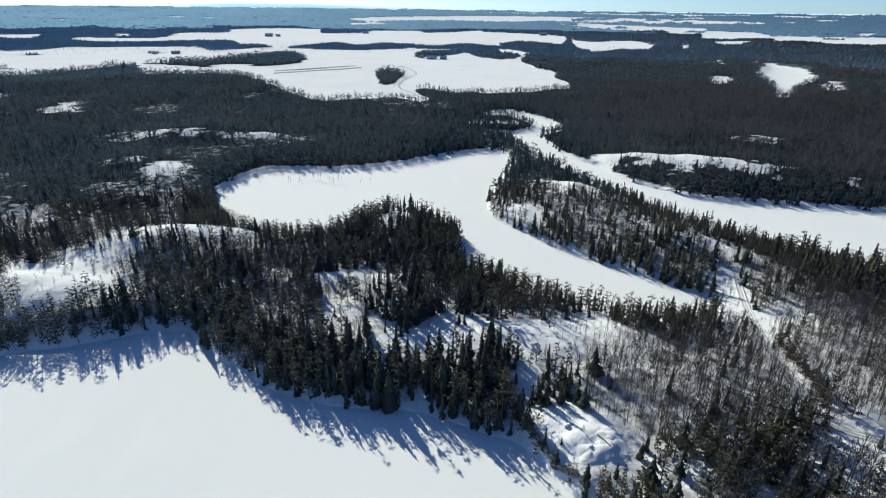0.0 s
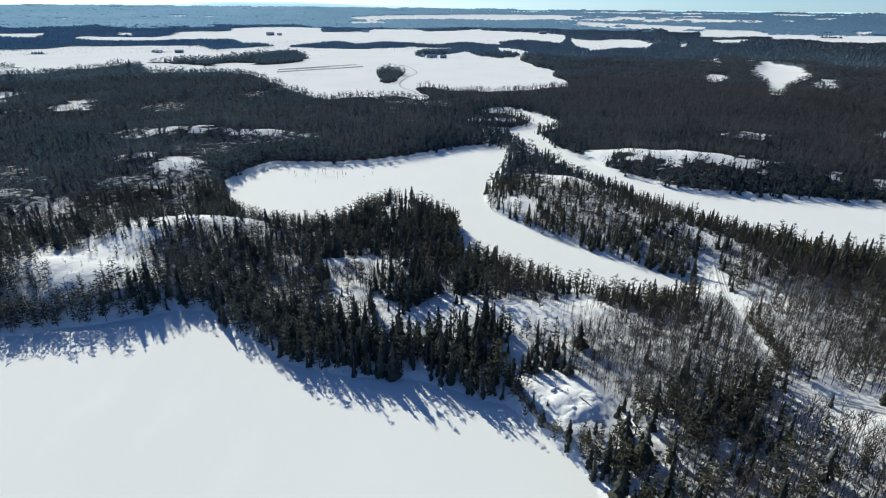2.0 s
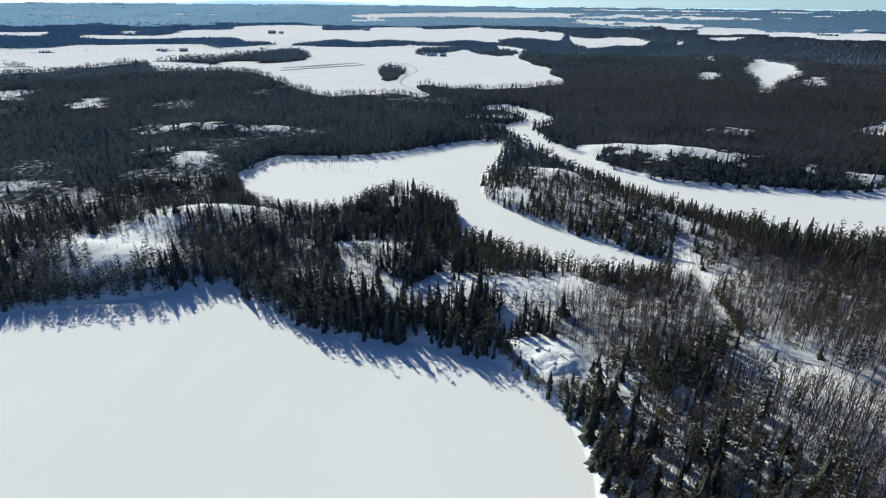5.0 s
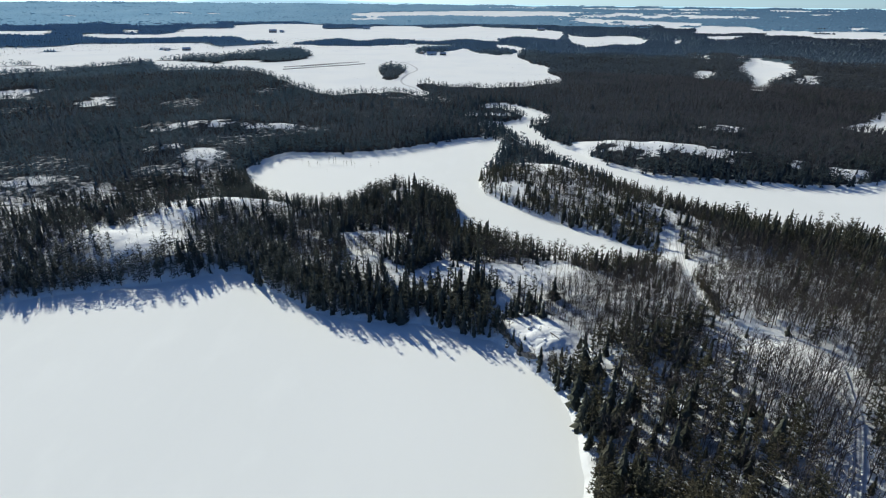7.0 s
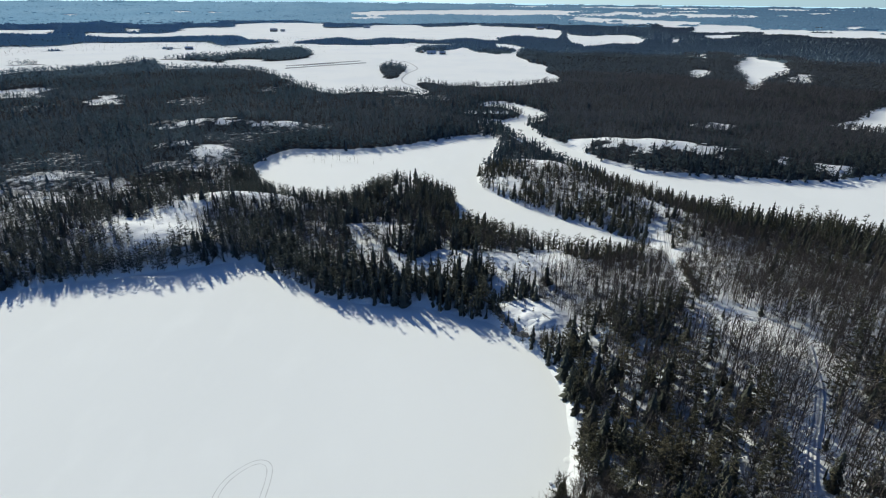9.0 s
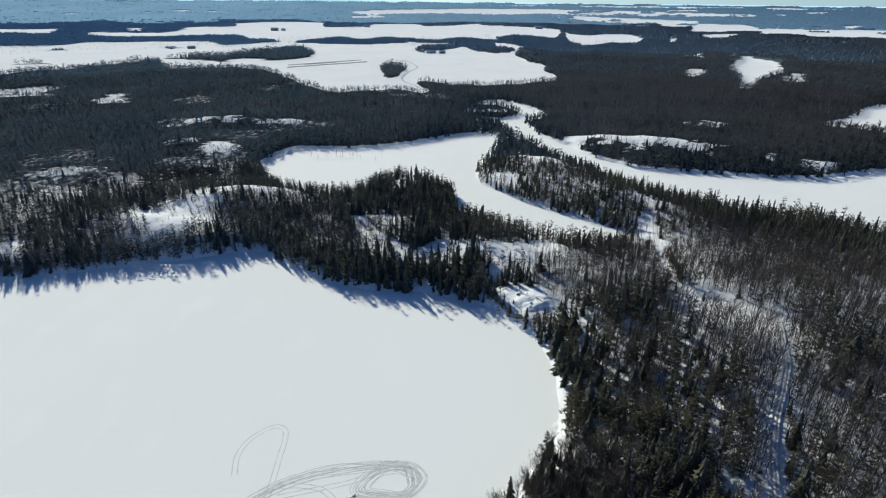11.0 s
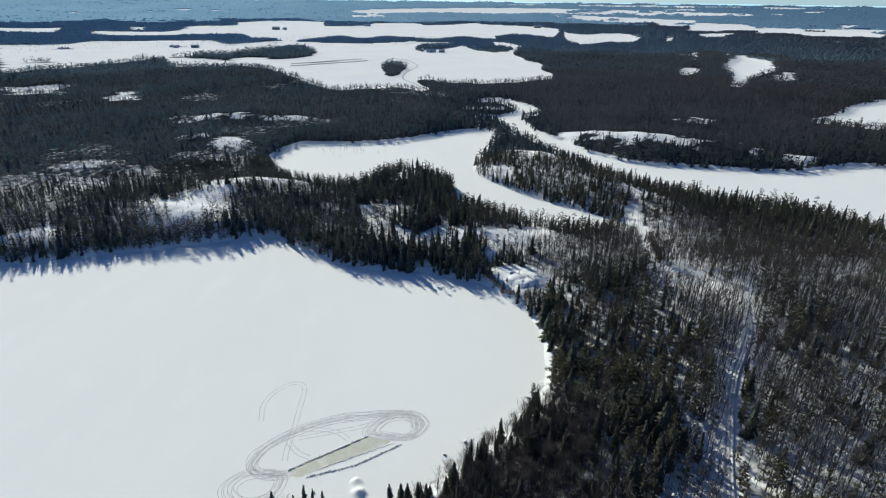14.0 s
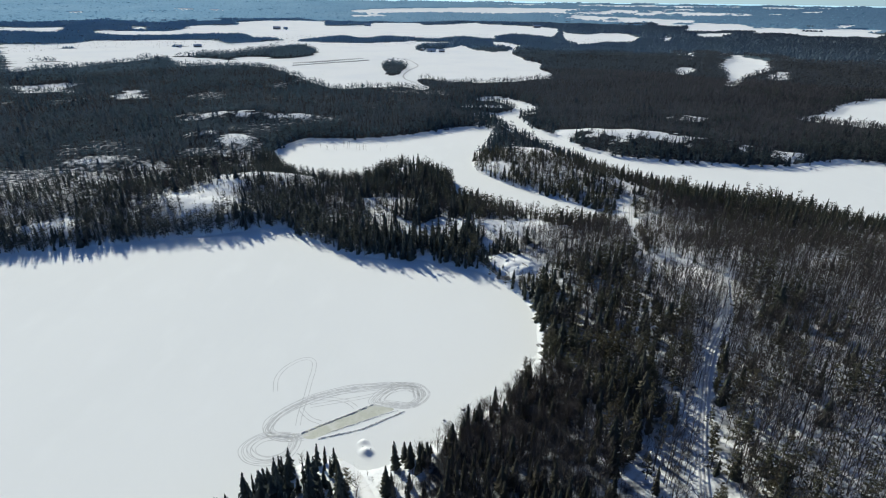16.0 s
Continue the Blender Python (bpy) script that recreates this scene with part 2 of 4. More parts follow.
STREAMS = [(rounded([(35, 583), (52, 588), (67, 586)], False), 7.0),
           (rounded([(50, 531), (71, 532), (91, 545), (105, 571), (93, 612), (76, 642), (59, 641)], False), 12.0),
           (rounded([(71, 532), (80, 484), (85, 449), (99, 422), (109, 396), (117, 370), (133, 355)], False), 13.0)]
ROAD = rounded([(128, 224), (119, 195), (111, 168), (105, 148), (101, 128), (104, 117), (115, 110), (126, 103), (129, 92), (124, 78), (119, 66), (110, 52),
                (103, 42), (95, 28), (89, 15), (82, 0), (76, -15), (71, -30), (62, -70)], False, 6)
ICE_PATH = rounded([(-31, 3), (-30, -2), (-26, -10), (-19, -23), (-10, -45), (-4, -80)], False, 6)

# open knolls and glades: x, y, half length, half width, turn, rise, bareness
GLADES = [
    (-121, 252, 34, 15, 8, 8, 0.97), (-140, 227, 17, 13, 0, 4, 0.88), (-147, 189, 33, 16, -14, 8, 0.97), (-220, 157, 22, 11, 10, 4, 0.96), (-286, 335, 26, 26, 0, 4, 0.28), (-262, 290, 26, 12, 10, 3, 0.28),
    (172, 405, 70, 17, -20, 6, 0.96), (262, 475, 15, 8, -10, 4, 0.9), (-220, 470, 38, 16, 8, 6, 0.85), (-150, 476, 14, 9, 0, 4, 0.9),
    (-219, 378, 13, 10, 0, 4, 0.9), (-180, 362, 16, 18, 0, 5, 0.85), (18, 168, 38, 11, 12, 3, 0.97),
    (34, 157, 24, 10, -5, 1, 0.85), (-37, 175, 14, 10, 0, 3, 0.93), (44, 113, 18, 8, -46, 1, 0.95), (27, 142, 6, 14, 0, 1, 0.5),
    (42, 301, 11, 19, 20, 3, 0.97), (84, 340, 27, 10, -40, 4, 0.92), (117, 202, 7, 20, -10, 0, 0.9), (129, 187, 8, 6, 0, 0, 0.9),
    (113, 107, 21, 10, -35, 1, 0.85), (-24, 290, 8, 11, 0, 3, 0.93), (-37, 209, 24, 8, 0, 3, 0.88),
]
GLADES += [(303, 344, 15, 8, 10, 3, 0.85), (82, 15, 6, 4, 0, 0, 0.9), (33, 121, 6, 14, 22, 1, 0.97), (28, 146, 5, 9, 0, 1, 0.9), (-18, -8, 6, 8, 0, 0, 0.97), (124, 256, 20, 9, -45, 3, 0.92), (198, 113, 18, 7, -8, 2, 0.8), (150, 116, 34, 12, -14, 2, 0.42), (122, 140, 13, 26, 0, 1, 0.45), (60, 168, 16, 8, 0, 1, 0.6)]
# snow strips far off: bearing in degrees, distance, half width in degrees, half depth
OPENINGS = [(-32.2, 3492, 0.59, 60), (-23.8, 3680, 0.82, 73), (-21.1, 3629, 0.52, 55), (-26.5, 3546, 0.31, 55), (-28.2, 2443, 0.65, 127), (31.9, 4061, 0.76, 68), (21.7, 4061, 1.34, 78), (29.4, 3842, 0.55, 75), (-7.4, 3295, 1.6, 73), (-7.4, 3313, 0.53, 55), (-35.2, 3566, 0.11, 55), (20.2, 4369, 15.4, 85)]
# farm fields and meadows, each by its outline in the plan
FIELDS = [
    rounded([(-1049, 1344), (-950, 1409), (-972, 1504), (-875, 1517), (-782, 1572), (-679, 1565), (-619, 1530), (-564, 1421), (-521, 1482),
             (-473, 1570), (-393, 1626), (-287, 1764), (-164, 1730), (-74, 1602), (39, 1617), (130, 1651), (205, 1515), (169, 1340), (163, 1213),
             (174, 1098), (193, 1049), (178, 958), (181, 852), (147, 815), (92, 773), (12, 786), (-22, 815), (-40, 795), (-22, 709), (-33, 683),
             (-64, 711), (-101, 704), (-134, 681), (-167, 699), (-211, 757), (-257, 839), (-314, 912), (-371, 941), (-445, 935), (-467, 915),
             (-503, 985), (-560, 1064), (-589, 1028), (-634, 963), (-669, 898), (-704, 870), (-727, 853), (-1086, 1323)], True, 3),
    rounded([(-1042, 2346), (-901, 2425), (-970, 2691), (-848, 2897), (-590, 2914), (-489, 2459), (-359, 2537), (-325, 2776), (-129, 2820),
             (-83, 2650), (31, 2732), (174, 2955), (195, 2768), (357, 2631), (490, 2411), (434, 2121), (344, 1795), (269, 1757), (161, 1795),
             (21, 1746), (-29, 1687), (-146, 1721), (-319, 1749), (-399, 1585), (-459, 1576), (-508, 1641), (-586, 1681), (-655, 1812), (-819, 1847),
             (-897, 1714), (-1080, 1742), (-1203, 1949), (-1014, 1948), (-955, 2028)], True, 3),
    rounded([(-1650, 2093), (-1519, 2077), (-1489, 2124), (-1455, 2216), (-1244, 1838), (-1269, 1770), (-1411, 1777)], True, 3),
    rounded([(456, 2237), (494, 2029), (605, 2114), (685, 1995), (572, 1674), (494, 1663), (415, 1542), (383, 1580), (385, 1801)], True, 3),
    rounded([(680, 1252), (690, 1228), (681, 1134), (619, 985), (541, 887), (506, 862), (455, 769), (443, 768), (488, 854), (494, 898),
             (592, 1104)], True, 3),
    rounded([(1063, 2565), (1221, 2830), (1460, 2825), (1454, 2743), (1542, 2644), (1693, 2564), (1877, 2448), (1528, 1973), (1318, 2035),
             (1320, 2174), (1183, 2151), (1086, 2209), (915, 2180)], True, 3),
    rounded([(602, 3518), (783, 3437), (974, 3311), (1179, 3186), (1323, 3097), (1294, 2941), (1455, 2827), (1185, 2694), (1041, 2720), (1030, 2920),
             (876, 2963), (640, 3201)], True, 3),
    rounded([(-592, 3636), (-389, 3824), (43, 3993), (420, 4027), (788, 3983), (1218, 3807), (1580, 3570), (1799, 3439), (1683, 3240), (1457, 3280),
             (1145, 3362), (567, 3509), (-93, 3502), (-474, 3391)], True, 3),
    rounded([(1815, 2700), (1913, 2676), (1806, 2537), (1718, 2530)], True, 3),
]
# small ragged clearings in the woods
CLEARINGS = [
    rounded([(939, 2133), (1121, 2234), (1095, 2123), (934, 1884), (837, 1869)], True, 3),
    rounded([(557, 1266), (629, 1390), (630, 1344), (556, 1151), (508, 1090)], True, 3),
    rounded([(753, 1945), (806, 2045), (795, 1922), (687, 1690), (658, 1686)], True, 3),
    rounded([(766, 1545), (753, 1488), (724, 1354), (643, 1223), (661, 1309)], True, 3),
    rounded([(604, 943), (622, 937), (628, 907), (559, 826), (551, 852)], True, 3),
    rounded([(431, 970), (462, 989), (474, 965), (416, 863), (388, 826), (390, 861)], True, 3),
    rounded([(-608, 675), (-574, 687), (-552, 708), (-528, 699), (-473, 614), (-511, 603), (-540, 589)], True, 3),
    rounded([(-432, 624), (-417, 641), (-387, 639), (-352, 569), (-371, 561), (-394, 560)], True, 3),
]
# woods that stand in the fields, by their outlines
COPSES = [
    rounded([(-555, 1111), (-527, 1152), (-463, 1199), (-416, 1327), (-374, 1421), (-289, 1233), (-295, 1143), (-350, 1082), (-371, 1136),
             (-437, 1106), (-424, 1064), (-487, 1080), (-559, 1117)], True, 3),
    rounded([(-419, 1605), (-379, 1713), (-320, 1806), (-245, 1706), (-173, 1830), (-78, 1680), (-29, 1712), (-28, 1652), (-136, 1593), (-252, 1536),
             (-379, 1562)], True, 3),
    rounded([(-108, 938), (-106, 1032), (-85, 1034), (-65, 925), (-71, 930), (-76, 855), (-91, 840), (-108, 919)], True, 3),
    rounded([(-63, 1405), (-41, 1524), (34, 1534), (35, 1439), (4, 1385), (-59, 1330)], True, 3),
    rounded([(4, 1744), (76, 1839), (136, 1686), (137, 1506), (168, 1452), (170, 1355), (122, 1319), (72, 1376), (51, 1496), (-12, 1655)], True, 3),
    rounded([(166, 1854), (255, 1995), (345, 1852), (384, 1862), (233, 1558), (210, 1555), (193, 1682)], True, 3),
    rounded([(-671, 1347), (-658, 1366), (-655, 1358), (-670, 1339)], True, 3),
    rounded([(-622, 1069), (-593, 1132), (-593, 1138), (-617, 1089)], True, 3),
    rounded([(-915, 1266), (-874, 1271), (-881, 1283), (-913, 1265)], True, 3),
    rounded([(-789, 988), (-750, 992), (-751, 994), (-787, 982)], True, 3),
]


def ellipses(x, y, rows, warp):
    """For each point the strongest of the ellipses that it lies in, with a ragged edge."""
    out = np.zeros(x.shape)
    for cx, cy, a, b, turn, *more in rows:
        k = (abs(x - cx) < 1.7 * max(a, b)) & (abs(y - cy) < 1.7 * max(a, b))
        c, s = math.cos(radians(turn)), math.sin(radians(turn))
        u, v = ((x[k] - cx) * c + (y[k] - cy) * s) / a, ((y[k] - cy) * c - (x[k] - cx) * s) / b
        out[k] = np.maximum(out[k], ease((1.25 - np.hypot(u, v) + warp[k]) / 0.4) * (more[-1] if more else 1))
    return out


class Land:
    """All that the plan says of a set of points."""

    def __init__(self, x, y):
        x, y = np.asarray(x, float), np.asarray(y, float)
        self.x, self.y = x, y
        far = np.hypot(x, y)
        self.far = far
        wob = fractal(x, y, 14, 5) * 1.6
        shore = np.full(x.shape, 170.0)
        for line in LAKES.values():
            shore = np.minimum(shore, outline_distance(line, x, y))
        for line, half in STREAMS:
            shore = np.minimum(shore, outline_distance(line, x, y, False) - half)
        self.shore = shore + wob
        self.road = outline_distance(ROAD, x, y, False, 40.0)
        self.path = outline_distance(ICE_PATH, x, y, False, 40.0)
        warp = fractal(x, y, 18, 40, 4) * 1.25 + fractal(x, y, 6, 41, 2) * 0.5 - 0.1
        self.glade = ellipses(x, y, GLADES, warp) * np.where(x < -60, ease((self.shore - 7) / 9), 1)
        ragged = ease((fractal(x, y, 17, 45, 3) + 0.42) / 0.3)           # clumps of trees that break up the farther knolls
        self.glade *= 1 - (1 - ragged) * ease((far - 300) / 120) * 0.9
        bearing = np.degrees(np.arctan2(x, y))
        rough = fractal(x, y, 120, 60, 4) * 0.4
        field = np.zeros(x.shape)
        for b, r, db, dr in OPENINGS:
            k = (abs(bearing - b) < 1.6 * db) & (abs(far - r) < 1.6 * dr)
            field[k] = np.maximum(field[k], ease((1.12 - (abs((bearing[k] - b) / db) ** 3 + abs((far[k] - r) / dr) ** 3) ** 0.333 + rough[k] * 1.2) / 0.12))
        for line in FIELDS:
            field = np.maximum(field, ease((6 - 16 * ease((far - 1500) / 1200) - outline_distance(line, x, y) + fractal(x, y, 60, 61) * 14) / 8))
        field *= 1 - ease((fractal(x, y, 130, 66, 3) - 0.3) / 0.1) * ease((x - 500) / 200) * ease((far - 1900) / 200)   # broken up by shelter woods
        for line in CLEARINGS:
            field = np.maximum(field, ease((-8 - outline_distance(line, x, y, True, 60.0) + fractal(x, y, 34, 64, 4) * 26) / 8) * 0.95)
        copse = np.zeros(x.shape)
        for line in COPSES:
            copse = np.maximum(copse, ease((5 - outline_distance(line, x, y, True, 60.0) + fractal(x, y, 40, 63) * 12) / 8))
        self.copse = copse
        self.thin = ease((fractal(x, y, 60, 71, 4) - 0.12) / 0.25) * ease((far - 280) / 60) * ease((950 - far) / 200) * ease((150 - x) / 120)
        self.field = field * (1 - copse)
        # heights
        s = np.maximum(self.shore, 0)
        z = 0.9 * (1 - np.exp(-s / 2.5)) + 7.5 * (1 - np.exp(-s / 38)) + fractal(x, y, 95, 3) * 4.5 * ease(s / 70) + fractal(x, y, 300, 9) * 6 * ease(s / 160)
        lumps = fractal(x, y, 15, 21, 4) * 1.3 * ease(s / 12) * (1 - 0.85 * ease((7 - self.road) / 5)) * (1 - 0.85 * ease((6 - self.path) / 4))
        bank = np.exp(-(((x - 36) / 13) ** 2 + ((y - 119) / 17) ** 2) ** 2)          # the bluff behind the ledge
        z = z + 2.6 * bank * (1 - np.exp(-s / 1.6))
        lumps += (fractal(x, y, 5.5, 28, 3) * 0.6 + fractal(x, y, 2.4, 29, 2) * 0.4) * bank * ease(s / 3)
        lumps += fractal(x, y, 4.5, 27, 2) * 0.55 * ease(s / 3) * ease((16 - s) / 8) * ease((x + 12) / 10) * ease((128 - y) / 8)
        for cx, cy, a, b, turn, rise, bare in GLADES:
            k = (abs(x - cx) < 3 * max(a, b)) & (abs(y - cy) < 3 * max(a, b))
            c, t = math.cos(radians(turn)), math.sin(radians(turn))
            u, v = ((x[k] - cx) * c + (y[k] - cy) * t) / a, ((y[k] - cy) * c - (x[k] - cx) * t) / b
            z[k] += rise * np.exp(-(u * u + v * v) * 0.7) * ease(s[k] / 10)
        z = z + lumps * ease((700 - far) / 300)
        z += (5.0 - z) * 0.85 * np.maximum(field, 0) * ease((far - 600) / 200)
        z = np.where(self.shore < 0, np.maximum(-1.5, self.shore * 0.35), z)
        self.z = z + 0.050 * np.clip(far - 3000, 0, 1580) - 0.2 * np.maximum(far - 4600, 0)


def ground_height(x, y):
    return Land(np.atleast_1d(np.asarray(x, float)), np.atleast_1d(np.asarray(y, float))).z


# ---- meshes ----
def mesh_of(name, verts, tris, materials, slots=None, smooth=False):
    me = bpy.data.meshes.new(name)
    verts, tris = np.asarray(verts, np.float32), np.asarray(tris, np.int32)
    me.vertices.add(len(verts))
    me.vertices.foreach_set("co", verts.ravel())
    me.loops.add(tris.size)
    me.loops.foreach_set("vertex_index", tris.ravel())
    me.polygons.add(len(tris))
    me.polygons.foreach_set("loop_start", np.arange(len(tris), dtype=np.int32) * tris.shape[1])
    for m in materials:
        me.materials.append(m)
    if slots is not None:
        me.polygons.foreach_set("material_index", np.asarray(slots, np.int32))
    me.polygons.foreach_set("use_smooth", np.full(len(tris), smooth))
    me.update(calc_edges=True)
    return me


def part(name, verts, faces, mat, parent, label="", smooth=False):
    me = mesh_of(name, verts, faces, [mat], None, smooth)
    ob = new(name, me)
    ob.parent = parent
    return tagged(ob, label) if label else ob


def steps(stops):
    """Grid lines from (end, spacing) stretches, after a first value."""
    out = [stops[0]]
    for end, gap, grow in stops[1:]:
        while out[-1] < end:
            out.append(out[-1] + gap)
            gap *= grow
        out[-1] = end
    return np.array(out)


# ---- ground, lakes, road ----
half = steps([0.0, (36, 1.0, 1.0), (170, 2.2, 1.0), (4900, 2.3, 1.038)])
gx = np.concatenate([-half[:0:-1], half]) + 20
gy = np.concatenate([-steps([45.0, (2500, 3.0, 1.12)])[:0:-1], steps([-45.0, (-10, 2.2, 1.0), (30, 1.2, 1.0), (95, 2.0, 1.0), (155, 1.0, 1.0), (330, 2.2, 1.0), (4900, 2.3, 1.02)])])
X, Y = np.meshgrid(gx, gy)
land = Land(X.ravel(), Y.ravel())
nx, ny = len(gx), len(gy)
k = (np.arange(ny - 1)[:, None] * nx + np.arange(nx - 1)).ravel()
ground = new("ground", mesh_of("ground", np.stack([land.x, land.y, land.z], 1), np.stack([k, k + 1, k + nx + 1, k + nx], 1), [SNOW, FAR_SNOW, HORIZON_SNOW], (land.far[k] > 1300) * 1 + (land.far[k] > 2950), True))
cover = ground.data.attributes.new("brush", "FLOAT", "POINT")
# litter plus painted canopy shade, stronger with distance as trees stand wider
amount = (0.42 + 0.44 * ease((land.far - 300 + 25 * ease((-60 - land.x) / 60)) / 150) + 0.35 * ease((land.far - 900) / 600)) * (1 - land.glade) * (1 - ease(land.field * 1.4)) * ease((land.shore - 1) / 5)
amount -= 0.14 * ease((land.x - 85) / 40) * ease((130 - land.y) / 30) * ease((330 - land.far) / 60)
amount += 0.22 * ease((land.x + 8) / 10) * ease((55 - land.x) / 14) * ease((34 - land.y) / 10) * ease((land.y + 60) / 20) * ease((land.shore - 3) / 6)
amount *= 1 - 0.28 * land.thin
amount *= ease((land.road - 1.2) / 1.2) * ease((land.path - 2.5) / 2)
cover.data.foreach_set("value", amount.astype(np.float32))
tagged(ground, "snow-covered rolling ground of forest and fields", "ground", kind="structure")


def sheet(name, line, grow, z, mat, label):
    nrm = np.roll(line, -1, 0) - np.roll(line, 1, 0)
    nrm = np.stack([nrm[:, 1], -nrm[:, 0]], 1) / np.linalg.norm(nrm, axis=1)[:, None]
    area = 0.5 * np.sum(line[:, 0] * np.roll(line[:, 1], -1) - np.roll(line[:, 0], -1) * line[:, 1])
    wide = line + nrm * grow * (1 if area > 0 else -1)
    bm = bmesh.new()
    vs = [bm.verts.new((*p, z)) for p in wide]
    bm.faces.new(vs if area > 0 else vs[::-1])
    bmesh.ops.triangulate(bm, faces=bm.faces[:])
    me = bpy.data.meshes.new(name)
    bm.to_mesh(me)
    bm.free()
    me.materials.append(mat)
    return tagged(new(name, me), label, "lake", kind="structure")


def ribbon(line, half, lift, follow=True, across=(-1, 1), drop=None):
    """Points and quads of a strip along a line of the plan, laid on the land."""
    d = np.gradient(line, axis=0)
    nrm = np.stack([d[:, 1], -d[:, 0]], 1) / np.linalg.norm(d, axis=1)[:, None]
    pts = np.concatenate([line + nrm * half * a for a in across])
    z = (ground_height(pts[:, 0], pts[:, 1]) if follow else np.zeros(len(pts))) + lift
    if drop is not None:
        z += np.repeat(np.array(drop, float), len(line))
    n, m = len(line), len(across)
    k = (np.arange(m - 1)[:, None] * n + np.arange(n - 1)).ravel()
    return np.column_stack([pts, z]), np.stack([k, k + n, k + n + 1, k + 1], 1)


for name, line in LAKES.items():
    sheet(name, line, 6.0, 0.0, LAKE_SNOW, "frozen lake under smooth wind-packed snow")
for level, (line, wide) in enumerate(STREAMS):
    v, f = ribbon(line, wide + 5, 0.006 + 0.008 * level, False)
    tagged(new("frozen_channel", mesh_of("frozen_channel", v, f, [LAKE_SNOW])), "narrow winding frozen channel under snow", "channel", kind="structure")

fine = rounded(ROAD[::2], False, 6)
v, f = ribbon(fine, 1.25, 0.22, True, (-1.25, -0.95, -0.62, -0.42, -0.2, 0.2, 0.42, 0.62, 0.95, 1.25), (-0.1, 0.25, 0, -0.12, 0.03, 0.03, -0.12, 0, 0.25, -0.1))
slots = np.repeat([0, 0, 1, 1, 0, 1, 1, 0, 0], len(fine) - 1)
tagged(new("forest_road", mesh_of("forest_road", v, f, [ROAD_SNOW, RUT_SNOW], slots, True)), "snow-packed forest road with two wheel ruts", "road", kind="structure")
fine = rounded(ICE_PATH[::2], False, 6)
v, f = ribbon(fine, 1.9, 0.16, True, (-1.2, -0.8, -0.3, 0.3, 0.8, 1.2), (-0.1, 0.1, 0, 0, 0.1, -0.1))
tagged(new("ice_path", mesh_of("ice_path", v, f, [ROAD_SNOW], None, True)), "packed snow track down to the frozen lake", "path", kind="structure")

# far hills that close the view; their haze is base colour and emission
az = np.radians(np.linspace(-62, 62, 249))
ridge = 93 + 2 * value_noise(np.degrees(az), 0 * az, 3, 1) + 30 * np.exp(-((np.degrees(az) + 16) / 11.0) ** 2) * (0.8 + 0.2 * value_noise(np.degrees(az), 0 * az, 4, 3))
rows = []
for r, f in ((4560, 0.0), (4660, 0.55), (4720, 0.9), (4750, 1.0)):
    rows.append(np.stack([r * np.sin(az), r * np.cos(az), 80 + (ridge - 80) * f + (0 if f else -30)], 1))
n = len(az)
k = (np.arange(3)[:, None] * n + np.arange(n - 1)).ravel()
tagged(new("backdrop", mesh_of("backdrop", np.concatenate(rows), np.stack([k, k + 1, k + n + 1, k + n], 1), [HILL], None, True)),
       "low wooded hills on the horizon, hazed by blue colour and glow", "hills", kind="structure")


# ---- trees ----
def spruce_shape(rng, tiers, boughs, wide=0.17, low=0.05):
    """Crown of a spruce one high: whorls of drooping folded boughs. Returns points and triangles."""
    v, f = [], []
    for t in range(tiers):
        z = low + (0.97 - low) * (t + 0.4 * rng.random()) / tiers
        reach = wide * (1 - z) ** 0.8 * 1.05 + 0.012
        turn = rng.random() * 6.28
        for b in range(boughs):
            a = turn + 6.283 * (b + 0.5 * rng.random()) / boughs
            r = reach * (rng.uniform(0.5, 1.0) + 0.55 * rng.random() ** 3)
            w = r * 2.3 / boughs * rng.uniform(0.7, 1.3)
            c, s = math.cos(a), math.sin(a)
            drop = r * rng.uniform(0.2, 0.75)
            o = len(v)
            v += [(0, 0, z + 0.85 / tiers), (r * c, r * s, z - drop), (0.55 * r * c - w * s, 0.55 * r * s + w * c, z - 0.6 * drop - 0.3 * w),
                  (0.55 * r * c + w * s, 0.55 * r * s - w * c, z - 0.6 * drop - 0.3 * w)]
            f += [(o, o + 2, o + 1), (o, o + 1, o + 3)]
    o = len(v)
    v += [(0, 0, 1.0), (0.012, 0, 0.9), (-0.006, 0.01, 0.9), (-0.006, -0.01, 0.9)]
    f += [(o, o + 1, o + 2), (o, o + 2, o + 3), (o, o + 3, o + 1)]
    return np.array(v), np.array(f)


def cone_shape(rng, wide, skirts=2):
    """A far spruce one high: one or two ragged five-sided skirts."""
    v, f = [], []
    for low, top, w in ((0.0, 0.7, wide), (0.35, 1.0, wide * 0.6)) if skirts == 2 else ((0.0, 1.0, wide),):
        o = len(v)
        v.append((0, 0, top))
        for s in range(5):
            r, a = w * rng.uniform(0.6, 1.2), 6.283 * (s + 0.4 * rng.random()) / 5
            v.append((r * math.cos(a), r * math.sin(a), low + rng.uniform(0, 0.12)))
        f += [(o, o + 1 + s, o + 1 + (s + 1) % 5) for s in range(5)]
    return np.array(v), np.array(f)


def trunk_shape(sides, r0, r1, top, bend=0.0):
    v, f = [], []
    for z, r, off in ((-0.03, r0, 0), (top * 0.5, (r0 + r1) * 0.5, bend), (top, r1, 0)):
        for s in range(sides):
            a = 6.283 * s / sides
            v.append((r * math.cos(a) + off, r * math.sin(a), z))
    for lev in (0, 1):
        for s in range(sides):
            a, b = lev * sides + s, lev * sides + (s + 1) % sides
            f += [(a, b, b + sides), (a, b + sides, a + sides)]
    return np.array(v), np.array(f)


